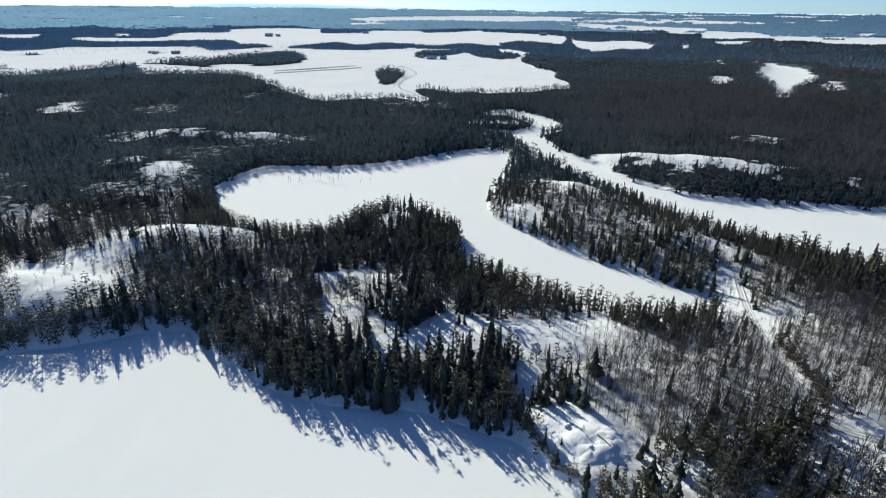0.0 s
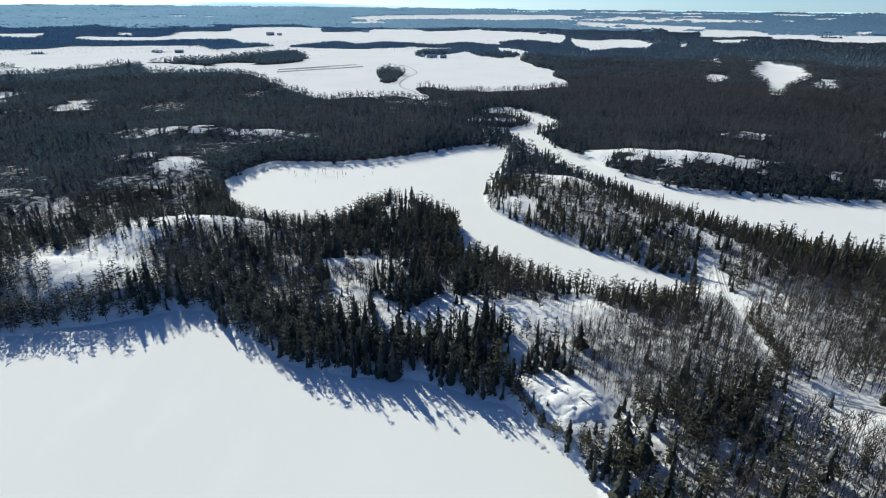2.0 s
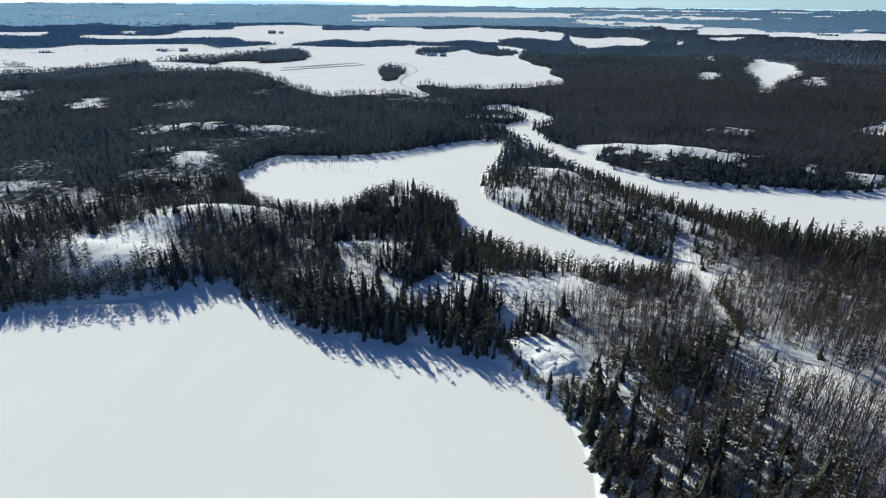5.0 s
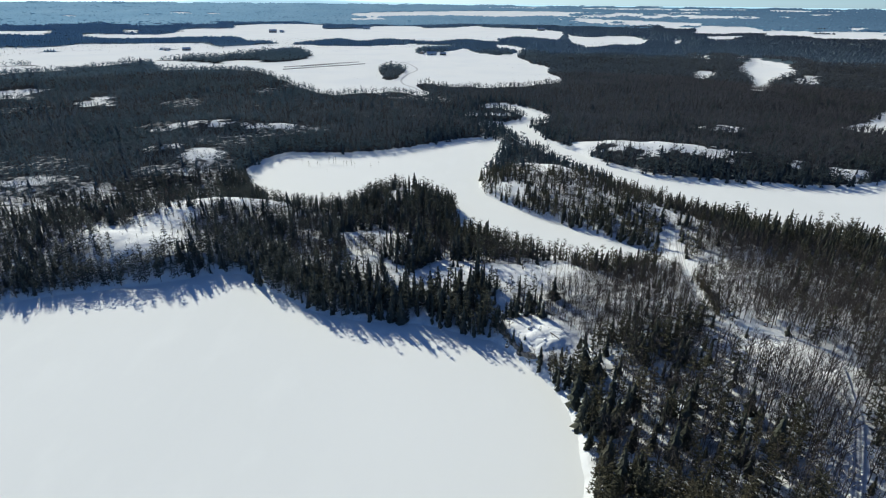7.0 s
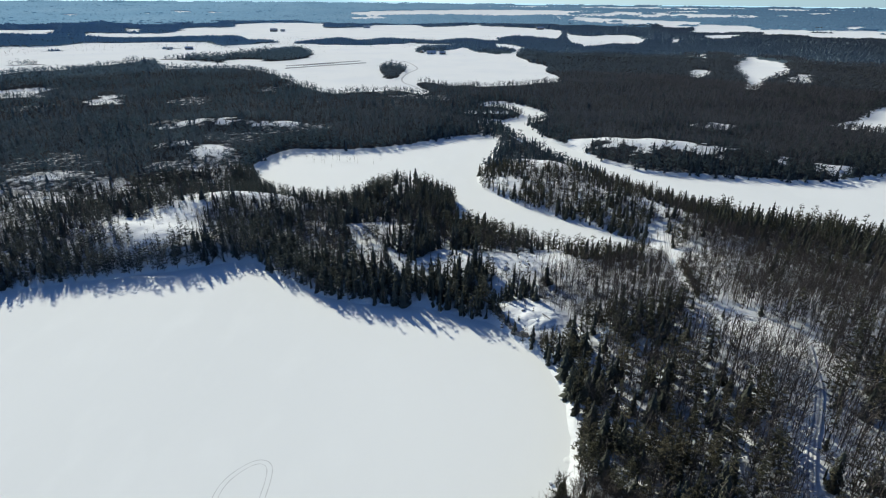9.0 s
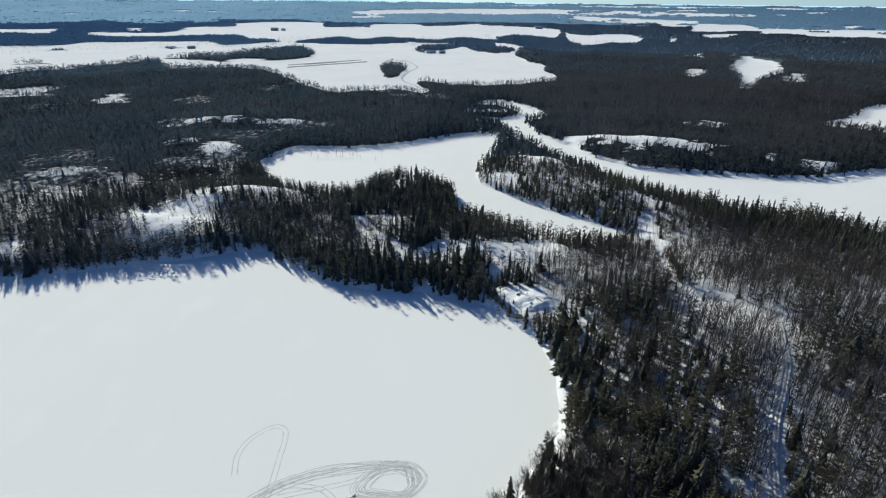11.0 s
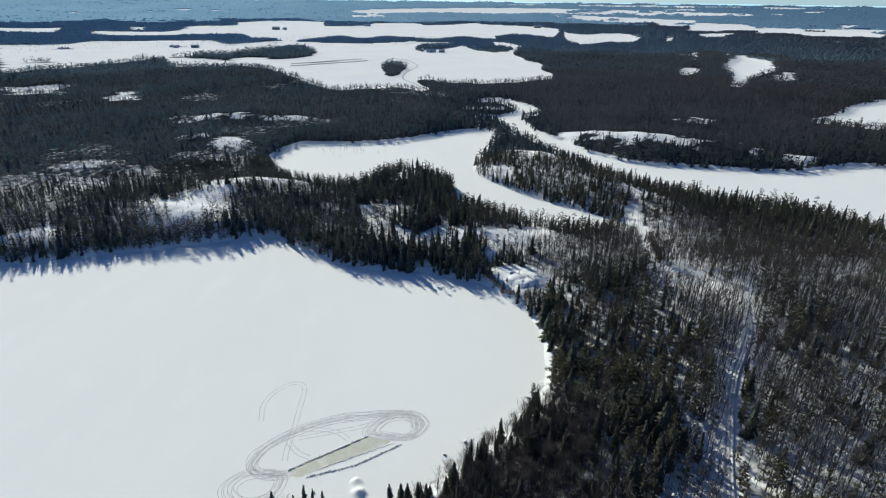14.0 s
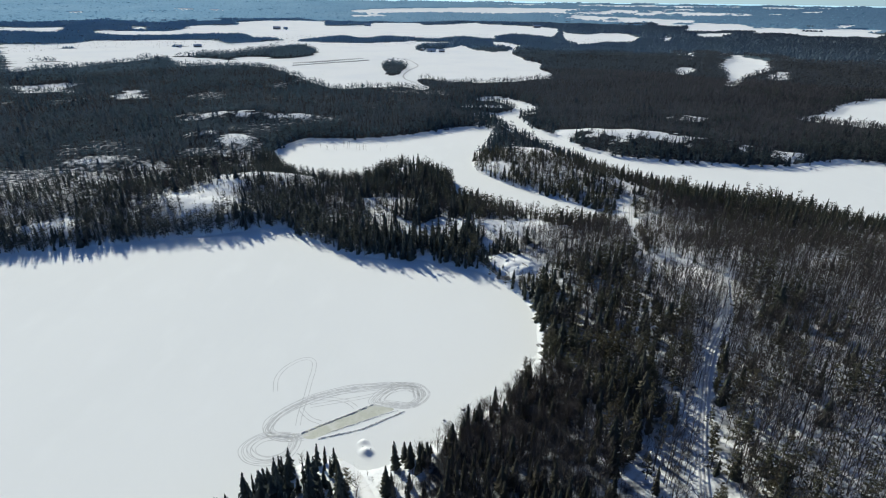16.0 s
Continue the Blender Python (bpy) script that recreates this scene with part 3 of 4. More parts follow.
def tuft(rng, v, f, at, size, n):
    for _ in range(n):
        d = rng.normal(0, 1, (3, 3)) * (1, 1, 0.55)
        o = len(v)
        c = np.array(at) + rng.normal(0, 0.45, 3) * size * (1, 1, 0.5)
        for row in d:
            v.append(tuple(c + row / (np.linalg.norm(row) + 1e-6) * size * rng.uniform(0.5, 1.0)))
        f.append((o, o + 1, o + 2))


def pine_shape(rng, limbs, tufts, leaves, low=0.3, size=0.055):
    """Crown of a pine one high: level limbs in whorls with tufts of needles."""
    v, f = [], []
    for k in range(limbs):
        z = low + (0.95 - low) * (k + rng.random()) / limbs
        u = (z - low) / (0.95 - low)
        r = (0.19 * (1 - u) ** 0.8 + 0.025) * rng.uniform(0.6, 1.25) * (0.8 if u < 0.1 else 1)
        a = k * 2.4 + rng.random()
        tip = np.array([r * math.cos(a), r * math.sin(a), z + r * rng.uniform(0.0, 0.35)])
        o = len(v)
        v += [(0, 0, z), tuple(tip), (tip[0] * 0.4, tip[1] * 0.4, z - 0.012)]
        f.append((o, o + 1, o + 2))
        for j in range(tufts):
            at = tip * (1 - 0.45 * j / max(1, tufts - 1)) if tufts > 1 else tip * 0.8
            at[2] = z + (tip[2] - z) * (1 - 0.45 * j / max(1, tufts)) + 0.01
            tuft(rng, v, f, at, size * (1.1 - 0.45 * u), leaves)
        tuft(rng, v, f, (tip[0] * 0.35, tip[1] * 0.35, z), size * (1.3 - 0.5 * u), 2)
    tuft(rng, v, f, (0, 0, 0.95), size * 0.6, leaves)
    return np.array(v), np.array(f)


def bare_shape(rng, limbs, twigs, thick=1.0, low=0.28, cross=True):
    """Limbs and twigs of a leafless tree one high, as thin tapering blades set every way."""
    v, f = [], []

    def blade(a, b, w, two):
        d = b - a
        side = np.cross(d, rng.normal(0, 1, 3))
        side = side / (np.linalg.norm(side) + 1e-9) * w
        o = len(v)
        v.extend([tuple(a - side), tuple(a + side), tuple(b)])
        f.append((o, o + 1, o + 2))
        if two:
            other = np.cross(d / (np.linalg.norm(d) + 1e-9), side)
            v.extend([tuple(a - other), tuple(a + other), tuple(b)])
            f.append((o + 3, o + 4, o + 5))

    for k in range(limbs):
        z = low + (0.85 - low) * (k + rng.random()) / limbs
        a = k * 2.4 + rng.random()
        up = rng.uniform(1.4, 3.0)
        length = (1 - z) * rng.uniform(0.35, 0.62) + 0.06
        d = np.array([math.cos(a), math.sin(a), up])
        d = d / np.linalg.norm(d) * length
        root = np.array([0, 0, z])
        blade(root, root + d, 0.0055 * thick, cross)
        for j in range(twigs):
            s = rng.uniform(0.25, 1.0)
            e = d * rng.uniform(0.3, 0.55) + rng.normal(0, 0.24, 3) * length * (1, 1, 0.7)
            blade(root + d * s, root + d * s + e, 0.0034 * thick, False)
    return np.array(v), np.array(f)


def stand(name, shapes, trunks, x, y, z, high, wide, mats, label, seed):
    """One joined object of many trees: each takes one of the shapes, turned and scaled."""
    rng = np.random.default_rng(seed)
    turn, pick = rng.random(len(x)) * 6.283, rng.integers(0, len(shapes), len(x))
    vs, fs, ss, base = [], [], [], 0
    for i, (sv, sf) in enumerate(shapes):
        for slot, (pv, pf) in enumerate([(sv, sf)] + ([trunks] if trunks else [])):
            k = np.where(pick == i)[0]
            if not len(k):
                continue
            c, s = np.cos(turn[k])[:, None], np.sin(turn[k])[:, None]
            w, h = (wide * high)[k][:, None], high[k][:, None]
            px = (pv[None, :, 0] * c - pv[None, :, 1] * s) * w + x[k][:, None]
            py = (pv[None, :, 0] * s + pv[None, :, 1] * c) * w + y[k][:, None]
            pz = pv[None, :, 2] * h + z[k][:, None]
            vs.append(np.stack([px, py, pz], -1).reshape(-1, 3))
            fs.append((pf[None] + (np.arange(len(k)) * len(pv))[:, None, None]).reshape(-1, 3) + base)
            ss.append(np.full(len(k) * len(pf), slot))
            base += len(k) * len(pv)
    ob = new(name, mesh_of(name, np.concatenate(vs), np.concatenate(fs), mats, np.concatenate(ss)))
    return tagged(ob, label, "trees", kind="stuff")


def scatter(near, far, gap, seed):
    """Jittered points of a ring of the plan, within the reach of the view."""
    rng = np.random.default_rng(seed)
    y = np.arange(-75, far, gap)
    x = np.arange(-far, far, gap)
    xx, yy = np.meshgrid(x, y)
    xx, yy = xx + rng.uniform(-0.48, 0.48, xx.shape) * gap, yy + rng.uniform(-0.48, 0.48, xx.shape) * gap
    xx, yy = xx.ravel(), yy.ravel()
    r = np.hypot(xx, yy + 60) * (1 + 0.09 * fractal(xx, yy, 160, 83, 3))
    k = (r >= near) & (r < far) & (abs(xx) < 0.84 * (yy + 136) + 45) & (np.hypot(xx, yy + 70) > 30)
    return xx[k], yy[k], rng


def woods(near, far, gap, seed):
    """Where trees stand in a ring, and of which kind: 0 spruce, 1 pine, 2 bare."""
    x, y, rng = scatter(near, far, gap, seed)
    p = Land(x, y)
    thick = 1.0 + 0.75 * fractal(x, y, 30, 77, 4)
    thick *= 1 + 0.35 * ease((-40 - x) / 40) * ease((480 - p.far) / 60)
    thick *= 1 - 0.93 * p.glade
    thick *= 1 - 0.4 * p.thin
    slope = ease((x - 44) / 8) * ease((112 - y) / 12) * ease((94 - x) / 14)       # mixed wood with snowy gaps above the cove
    thick *= (1 - 0.08 * slope) * (1 - 0.6 * slope * ease((fractal(x, y, 24, 73, 3) + 0.1) / 0.22))
    thick *= 1 - ease(p.field * 1.3)
    cove = ease((x + 12) / 10) * ease((92 - y) / 5)          # the shore with a bank of drifted snow
    point = ease((x + 12) / 8) * ease((56 - x) / 14) * ease((38 - y) / 10)      # the dark spruce point
    thick *= (p.shore > 0.4 + 1.0 * cove + 0.2 * point) & (p.road > 1.4 + 0.5 * ease((70 - y) / 20)) & (p.path > 3.0) & (np.hypot(x + 20.5, y + 4) > 6.0) & (np.hypot(x + 18.5, y + 11) > 5.0)
    thick *= 1 + 0.4 * ease((x - 135) / 25) * ease((y - 125) / 18) * ease((260 - y) / 30) * ease((48 - p.shore) / 25)
    mixed = fractal(x, y, 70, 91, 2) * 0.65 + 0.6 * fractal(x, y, 21, 92, 2)
    belt = ease((26 - 14 * cove - p.shore) / 16)
    east = ease((x - 40) / 60) * ease((165 - y) / 60)
    plateau = ease((x - 60) / 120) * ease((y - 380) / 200)
    hill = ease((x - 25) / 30) * ease((y - 112) / 24) * ease((215 - y) / 30)    # the open hardwood hill
    conifer = 0.52 + 0.75 * mixed + 0.50 * belt - 0.5 * hill * (1 - belt) - 0.16 * ease((x - 92) / 16) * ease((110 - y) / 14) - 0.12 * east * (1 - ease((105 - y) / 20) * ease((115 - x) / 20)) - (0.6 - 0.8 * fractal(x, y, 110, 94, 3)) * plateau - 0.14 * ease((p.far - 330) / 60)
    landing = ease((-22 - x) / 8) * ease((10 - y) / 8)
    conifer = np.clip(conifer - 0.10 * point + 0.45 * ease((x - 135) / 25) * ease((y - 128) / 18) * ease((48 - p.shore) / 25) + 0.06 * ease((x - 46) / 12) * ease((104 - x) / 16) * ease((132 - y) / 22) + 0.25 * belt * ease((-40 - x) / 30) + 0.3 * ease((x - 145) / 20) * ease((y - 140) / 15) * ease((245 - y) / 20) + 0.3 * landing, 0.08, 0.96)
    side = x - np.interp(y, ROAD[::-1, 1], ROAD[::-1, 0])
    verge = ease((15 - p.road) / 4) * ease((80 - y) / 15)
    conifer = conifer * (1 - verge * (side < 0) * (1 - 0.45 * ease((p.road - 6) / 3))) + 0.4 * verge * (side > 0) * ease((5.5 - p.road) / 2)
    is_con = rng.random(len(x)) < conifer
    thick *= 1 + 0.7 * verge * (side < 0)
    thick = np.where(is_con, thick * (0.78 + 0.35 * belt + 0.3 * point), thick * (1.0 + 1.0 * hill + 0.35 * east))
    thick *= 1 - 0.4 * ease((4 - x) / 8) * ease((8 - y) / 6) * ease((y + 32) / 10)
    keep = rng.random(len(x)) < thick
    kind = np.where(is_con, np.where(rng.random(len(x)) < 0.40 + 0.28 * ease((-20 - x) / 30) * ease((y - 60) / 40) + 0.3 * (fractal(x, y, 40, 33) > 0.1) - 0.25 * ease((30 - y) / 20) * ease((30 - x) / 20) + 0.35 * east - 0.3 * point - 0.4 * landing, 1, 0), 2)
    high = np.where(kind == 0, rng.normal(9.6, 2.6, len(x)), np.where(kind == 1, rng.normal(10.4, 2.6, len(x)), rng.normal(9.2, 1.9, len(x))))
    high = np.clip(high, 2.5, 16.5) * (1 - 0.18 * point) * (1 - 0.5 * p.glade) * (1 - 0.22 * ease((-40 - x) / 30) * ease((330 - y) / 60)) * (1 - 0.22 * hill) * (1 - 0.15 * ease((6 - p.road) / 3)) * (1 - 0.28 * ease((p.far - 200) / 200)) * np.where(kind == 2, 1 + 0.15 * east, 1)
    high *= 1 - 0.2 * ease((y - 205) / 20) * ease((400 - y) / 30) * ease((x - 15) / 15) * ease((165 - x) / 40)
    high *= 1 + 0.3 * p.copse + 0.12 * ease((x - 150) / 30) * ease((y - 150) / 30) * ease((262 - y) / 20)
    shore_wood = ease((8 - x) / 8) * ease((8 - y) / 6) * ease((y + 28) / 10)
    high *= 1 - 0.22 * shore_wood
    high *= 1 - 0.35 * np.exp(-(((x - 42) / 19) ** 2 + ((y - 120) / 26) ** 2) ** 2)
    high *= 1 - 0.12 * ease((p.far - 380) / 80) * (kind == 0)
    return x[keep], y[keep], p.z[keep] - 0.15, kind[keep], high[keep], rng


R = np.random.default_rng(11)
SPRUCE_A = [spruce_shape(R, 18, 7, w) for w in (0.12, 0.15, 0.19)]
SPRUCE_B = [spruce_shape(R, 10, 4, w * 1.04) for w in (0.12, 0.15, 0.17, 0.21)]
SPRUCE_C = [spruce_shape(R, 4, 4, w * 1.15, 0.12) for w in (0.13, 0.16, 0.19, 0.22)]
SPRUCE_D = [cone_shape(R, w) for w in (0.18, 0.22, 0.27)]
SPRUCE_E = [cone_shape(R, w, 1) for w in (0.22, 0.27, 0.32)]
PINE_A = [pine_shape(R, 26, 3, 5, low, 0.042) for low in (0.06, 0.12, 0.22)]
PINE_B = [pine_shape(R, 14, 1, 5, low, 0.066) for low in (0.05, 0.08, 0.14, 0.22)]
PINE_C = [pine_shape(R, 6, 1, 4, size=0.115) for _ in range(4)]
PINE_D = [pine_shape(R, 4, 1, 3, size=0.16) for _ in range(3)]
BARE_A = [bare_shape(R, 20, 11, 0.75, 0.2) for _ in range(4)]
BARE_B = [bare_shape(R, 11, 5, 1.2, 0.2, False) for _ in range(6)]
BARE_C = [bare_shape(R, 5, 4, 4.2, 0.15, False) for _ in range(4)]
BARE_D = [bare_shape(R, 3, 2, 11, 0.1, False) for _ in range(3)]
TRUNK = trunk_shape(5, 0.016, 0.003, 0.9)
TRUNK_3 = trunk_shape(3, 0.015, 0.004, 0.85)
TRUNK_BARE = trunk_shape(5, 0.011, 0.003, 0.94, 0.006)
TRUNK_BARE_3 = trunk_shape(3, 0.0105, 0.003, 0.92, 0.006)


def tree_thing(name, crown, trunk, crown_mat, label, group):
    ob = new(name)
    part("trunk", *trunk, BARK, ob, "slender grey-brown trunk")
    part("crown", *crown, crown_mat, ob)
    return tagged(ob, label, "tree", group)


SORTS = [("spruce_tree", SPRUCE_A, TRUNK, NEEDLE_1, "dark green narrow spruce standing in snow", "spruces by the bay"),
         ("pine_tree", PINE_A, TRUNK, PINE_1, "olive green pine with open tufted crown", "pines by the bay"),
         ("bare_tree", BARE_A, TRUNK_BARE, TWIG_1, "leafless grey-brown birch or maple in snow", "bare trees by the bay")]

x, y, z, kind, high, rng = woods(0, 400, 2.5, 1)
more = woods(0, 200, 2.6, 14)                    # the closest stands: the point and the slope behind it
k = ((more[0] > -6) & (more[0] < 50) & (more[1] < 32))
more[3][(more[0] < 50) & (more[1] < 32) & (np.arange(len(more[0])) % 2 == 0)] = 2
x, y, z, kind, high = [np.concatenate([a, b[k]]) for a, b in zip((x, y, z, kind, high), more[:5])]
for seed, gap, (x0, x1, y0, y1), sorts in ((15, 3.1, (42, 235, 108, 215), (2,)), (16, 4.6, (-260, -38, 120, 345), (0, 1))):     # the thick of the hardwood hill and of the western bank
    extra = woods(0, 400, gap, seed)
    k = (extra[0] > x0) & (extra[0] < x1) & (extra[1] > y0) & (extra[1] < y1) & np.isin(extra[3], sorts)
    x, y, z, kind, high = [np.concatenate([a, b[k]]) for a, b in zip((x, y, z, kind, high), extra[:5])]
wide = rng.uniform(0.8, 1.36, len(x))
single = np.zeros(len(x), bool)
for i, (name, shapes, trunk, mat, label, group) in enumerate(SORTS):
    k = np.where((kind == i) & (y > -50) & (y < 190) & (x > -110) & (x < 150))[0]
    k = k[np.argsort(np.hypot(x[k] - 20, y[k] - 20))][:280]
    single[k] = True
    first = [tree_thing(name, s, trunk, mat, label, group) for s in shapes]
    for j, t in enumerate(k):
        m = Matrix.LocRotScale((x[t], y[t], z[t]), Euler((rng.normal(0, 0.02), rng.normal(0, 0.02), rng.random() * 6.28)), (high[t] * wide[t], high[t] * wide[t], high[t]))
        if j < len(first):
            first[j].matrix_basis = m
        else:
            s = first[j % len(first)]
            keep_scale = s.scale.copy()
            s.scale = (1, 1, 1)
            copy_thing(s, m)
            s.scale = keep_scale
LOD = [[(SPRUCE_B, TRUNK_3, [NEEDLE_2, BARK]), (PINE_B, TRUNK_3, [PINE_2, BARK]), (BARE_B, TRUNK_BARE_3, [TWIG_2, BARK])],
       [(SPRUCE_C, None, [NEEDLE_HAZE]), (PINE_C, None, [PINE_HAZE]), (BARE_C, None, [TWIG_HAZE])]]
WORDS = ["dark spruce wood on snowy ground", "olive pine wood on snowy ground", "leafless grey-brown hardwood on snowy ground"]
NAMES = ["spruce_wood", "pine_wood", "bare_wood"]
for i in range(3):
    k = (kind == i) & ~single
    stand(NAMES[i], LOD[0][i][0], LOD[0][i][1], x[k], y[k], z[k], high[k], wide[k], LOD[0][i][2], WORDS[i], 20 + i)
# from here outwards the crowns wear the haze-tinted colours
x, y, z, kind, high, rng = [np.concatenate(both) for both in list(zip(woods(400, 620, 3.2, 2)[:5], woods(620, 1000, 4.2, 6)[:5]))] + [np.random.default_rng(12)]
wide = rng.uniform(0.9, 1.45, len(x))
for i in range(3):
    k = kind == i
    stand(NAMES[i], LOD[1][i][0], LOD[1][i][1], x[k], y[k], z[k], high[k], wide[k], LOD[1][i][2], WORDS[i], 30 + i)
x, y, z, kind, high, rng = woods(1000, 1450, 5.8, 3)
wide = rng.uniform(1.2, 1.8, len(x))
for i, (shapes, mats) in enumerate(((SPRUCE_D, [MID_HAZE_WOOD]), (PINE_D, [MID_HAZE_WOOD]), (BARE_D, [MID_HAZE_WOOD]))):
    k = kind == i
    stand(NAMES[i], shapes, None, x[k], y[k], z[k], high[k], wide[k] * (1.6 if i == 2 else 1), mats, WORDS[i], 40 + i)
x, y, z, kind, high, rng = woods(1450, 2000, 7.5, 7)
stand("far_wood", SPRUCE_E, None, x, y, z, high * 0.3 + 3.0, rng.uniform(1.9, 2.7, len(x)), [FAR_HAZE_WOOD], "distant woods tinted blue-grey for haze beside snowy farm fields", 49)
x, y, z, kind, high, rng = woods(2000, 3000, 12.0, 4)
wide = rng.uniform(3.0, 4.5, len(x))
stand("far_wood", SPRUCE_E, None, x, y, z, high * 0.4 + 3.5, wide, [FAR_HAZE_WOOD], "distant woods tinted blue-grey for haze between snowy fields", 50)
# these woods emit light to look veiled by haze
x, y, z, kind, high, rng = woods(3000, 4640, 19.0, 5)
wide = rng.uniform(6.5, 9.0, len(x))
tagged(stand("backdrop", SPRUCE_E, None, x, y, z, high * 0.5 + 3, wide, [HORIZON_HAZE_WOOD], "woods below the horizon, hazed by blue colour and glow", 51), category="woods", kind="structure")


# ---- small things ----
def brush(name, x, y, z, high, label, seed):
    rng = np.random.default_rng(seed)
    return stand(name, [bare_shape(rng, 6, 2, 4.0, 0.02, False) for _ in range(3)], None, x, y, z, high, np.full(len(x), 1.5), [TWIG_2], label, seed)


x, y, rng = scatter(0, 330, 3.4, 8)
p = Land(x, y)
k = (p.shore > 0.6) & (p.road > 2.6) & (p.path > 2.6) & (rng.random(len(x)) < 0.4 + 0.25 * fractal(x, y, 20, 70) - 0.15 * p.glade)
brush("brushwood", x[k], y[k], p.z[k] - 0.1, rng.uniform(0.6, 2.4, k.sum()), "low leafless brush poking through snow", 61)
x, y, rng = scatter(620, 2000, 13, 9)
p = Land(x, y)
k = (p.field > 0.6) & (fractal(x, y, 70, 44) > 0.22 - 0.5 * ((p.far > 1480) & (p.far < 1850))) & (rng.random(len(x)) < 0.6)
brush("field_brush", x[k], y[k], p.z[k], rng.uniform(0.6, 1.8, k.sum()) * (1 + 1.6 * (p.far[k] > 1480)), "sparse dead weeds in a snowy field", 62)


def blob(rng, size, sub=2, rough=0.25, flat=1.0):
    """A lumpy boulder or snow lump."""
    bm = bmesh.new()
    bmesh.ops.create_icosphere(bm, subdivisions=sub, radius=1)
    off = Vector(rng.random(3) * 50)
    for v in bm.verts:
        v.co *= 1 + rough * (noise.noise(v.co * 1.3 + off) + 0.5 * noise.noise(v.co * 3 + off))
        v.co.x, v.co.y, v.co.z = v.co.x * size[0], v.co.y * size[1], v.co.z * size[2] * (flat if v.co.z < 0 else 1)
    verts = np.array([v.co[:] for v in bm.verts])
    faces = np.array([[v.index for v in f.verts] for f in bm.faces])
    bm.free()
    return verts, faces


def heap(rng, a, b, high, n=12, rough=0.25, power=2.0):
    """A soft heap of snow whose skirt runs out into the ground."""
    u = np.linspace(-1, 1, n)
    xx, yy = np.meshgrid(u, u)
    off = rng.random() * 90
    rr = np.hypot(xx, yy) * (1 + rough * value_noise(xx + off, yy, 0.8, 4))
    z = high * np.exp(-5 * rr**power) * (1 + 0.5 * rough * value_noise(xx, yy + off, 0.45, 6)) - 0.03
    z = z - 0.8 * np.maximum(np.hypot(xx, yy) - 0.85, 0)
    k = (np.arange(n - 1)[:, None] * n + np.arange(n - 1)).ravel()
    return np.stack([xx.ravel() * a, yy.ravel() * b, z.ravel()], 1), np.stack([k, k + 1, k + n + 1, k + n], 1)


def thing(name, verts, faces, mat, at, turn, label, category, group="", smooth=False):
    ob = new(name, mesh_of(name, verts, faces, [mat], None, smooth))
    ob.matrix_basis = pose(*at, 0, 0, turn)
    return tagged(ob, label, category, group)


def set_down(x, y, lift=0.0):
    return (x, y, float(max(ground_height(x, y)[0], 0.0)) + lift)


R2 = np.random.default_rng(5)
# granite ledge along the shore, with snow-capped boulders
for along in np.linspace(0, 1, 22):
    line = [(21.8, 133.0), (23.9, 125.4), (26.4, 119.6), (29.0, 112.5), (33.5, 107.4)]
    u = along * 4
    i = min(3, int(u))
    px = line[i][0] + (line[i + 1][0] - line[i][0]) * (u - i) + R2.normal(0, 0.25)
    py = line[i][1] + (line[i + 1][1] - line[i][1]) * (u - i) + R2.normal(0, 0.25)
    v, f = blob(R2, (R2.uniform(1.0, 1.8), R2.uniform(0.5, 0.8), R2.uniform(0.8, 1.3)), 2, 0.5)
    thing("ledge_rock", v, f, ROCK, set_down(px, py, 0.45), math.degrees(math.atan2(line[i + 1][1] - line[i][1], line[i + 1][0] - line[i][0])) + R2.normal(0, 12),
          "dark wet granite block breaking the snowy shore", "rock", "rocks of the shore ledge")
for px, py, r in ((25.5, 117.5, 1.0), (38.5, 113.5, 0.8), (34.0, 121.0, 0.9), (9.0, 16.5, 0.6), (2.5, 11.0, 0.5), (31.5, 38.0, 0.7), (44.5, 61.0, 0.6), (-34.0, -3.6, 0.4)):
    ob = new("boulder")
    ob.matrix_basis = pose(*set_down(px, py, 0.1), 0, 0, R2.uniform(0, 360))
    part("stone", *blob(R2, (r, r * 0.8, r * 0.75), 2, 0.4), ROCK, ob)
    v, f = blob(R2, (r * 0.95, r * 0.75, r * 0.4), 2, 0.2)
    part("snow_cap", v + (0, 0, r * 0.5), f, SNOW, ob, "rounded cap of snow", True)
    tagged(ob, "grey boulder capped with snow at the lakeshore", "boulder", "boulders on the shore")
# drifted snow hummocks on the open bank and round the cove
spots = [(36 + 10 * R2.random(), 106 + 14 * R2.random()) for _ in range(22)]
edge = LAKES["bay_lake"]
rim = [q for q in edge if q[0] > 6 and 14 < q[1] < 104]
spots += [(q[0] + R2.uniform(-0.6, 2.4), q[1] + R2.normal(0, 1.0)) for q in rim[::12]]
for i, (px, py) in enumerate(spots):
    r = R2.uniform(1.4, 3.2)
    v, f = heap(R2, r * R2.uniform(1.0, 1.7), r, R2.uniform(0.15, 0.4) * (1.3 if i < 22 else 1), 14, 0.9)
    v[:, 2] += np.maximum(ground_height(v[:, 0] + px, v[:, 1] + py), 0) - set_down(px, py)[2]
    thing("snow_hummock", v, f, LAKE_SNOW, set_down(px, py, 0.02), 0, "rounded hummock of drifted snow on the bank", "snow hummock", "hummocks on the shore", True)
# the heap that a plough left at the landing
mound = new("snow_heap")
mound.matrix_basis = pose(-21.3, -3.6, 0.0, 0, 0, -15)
v, f = heap(R2, 6.5, 4.8, 1.3, 30, 0.95, 2.2)
part("snow_body", v, f, LAKE_SNOW, mound, "", True)
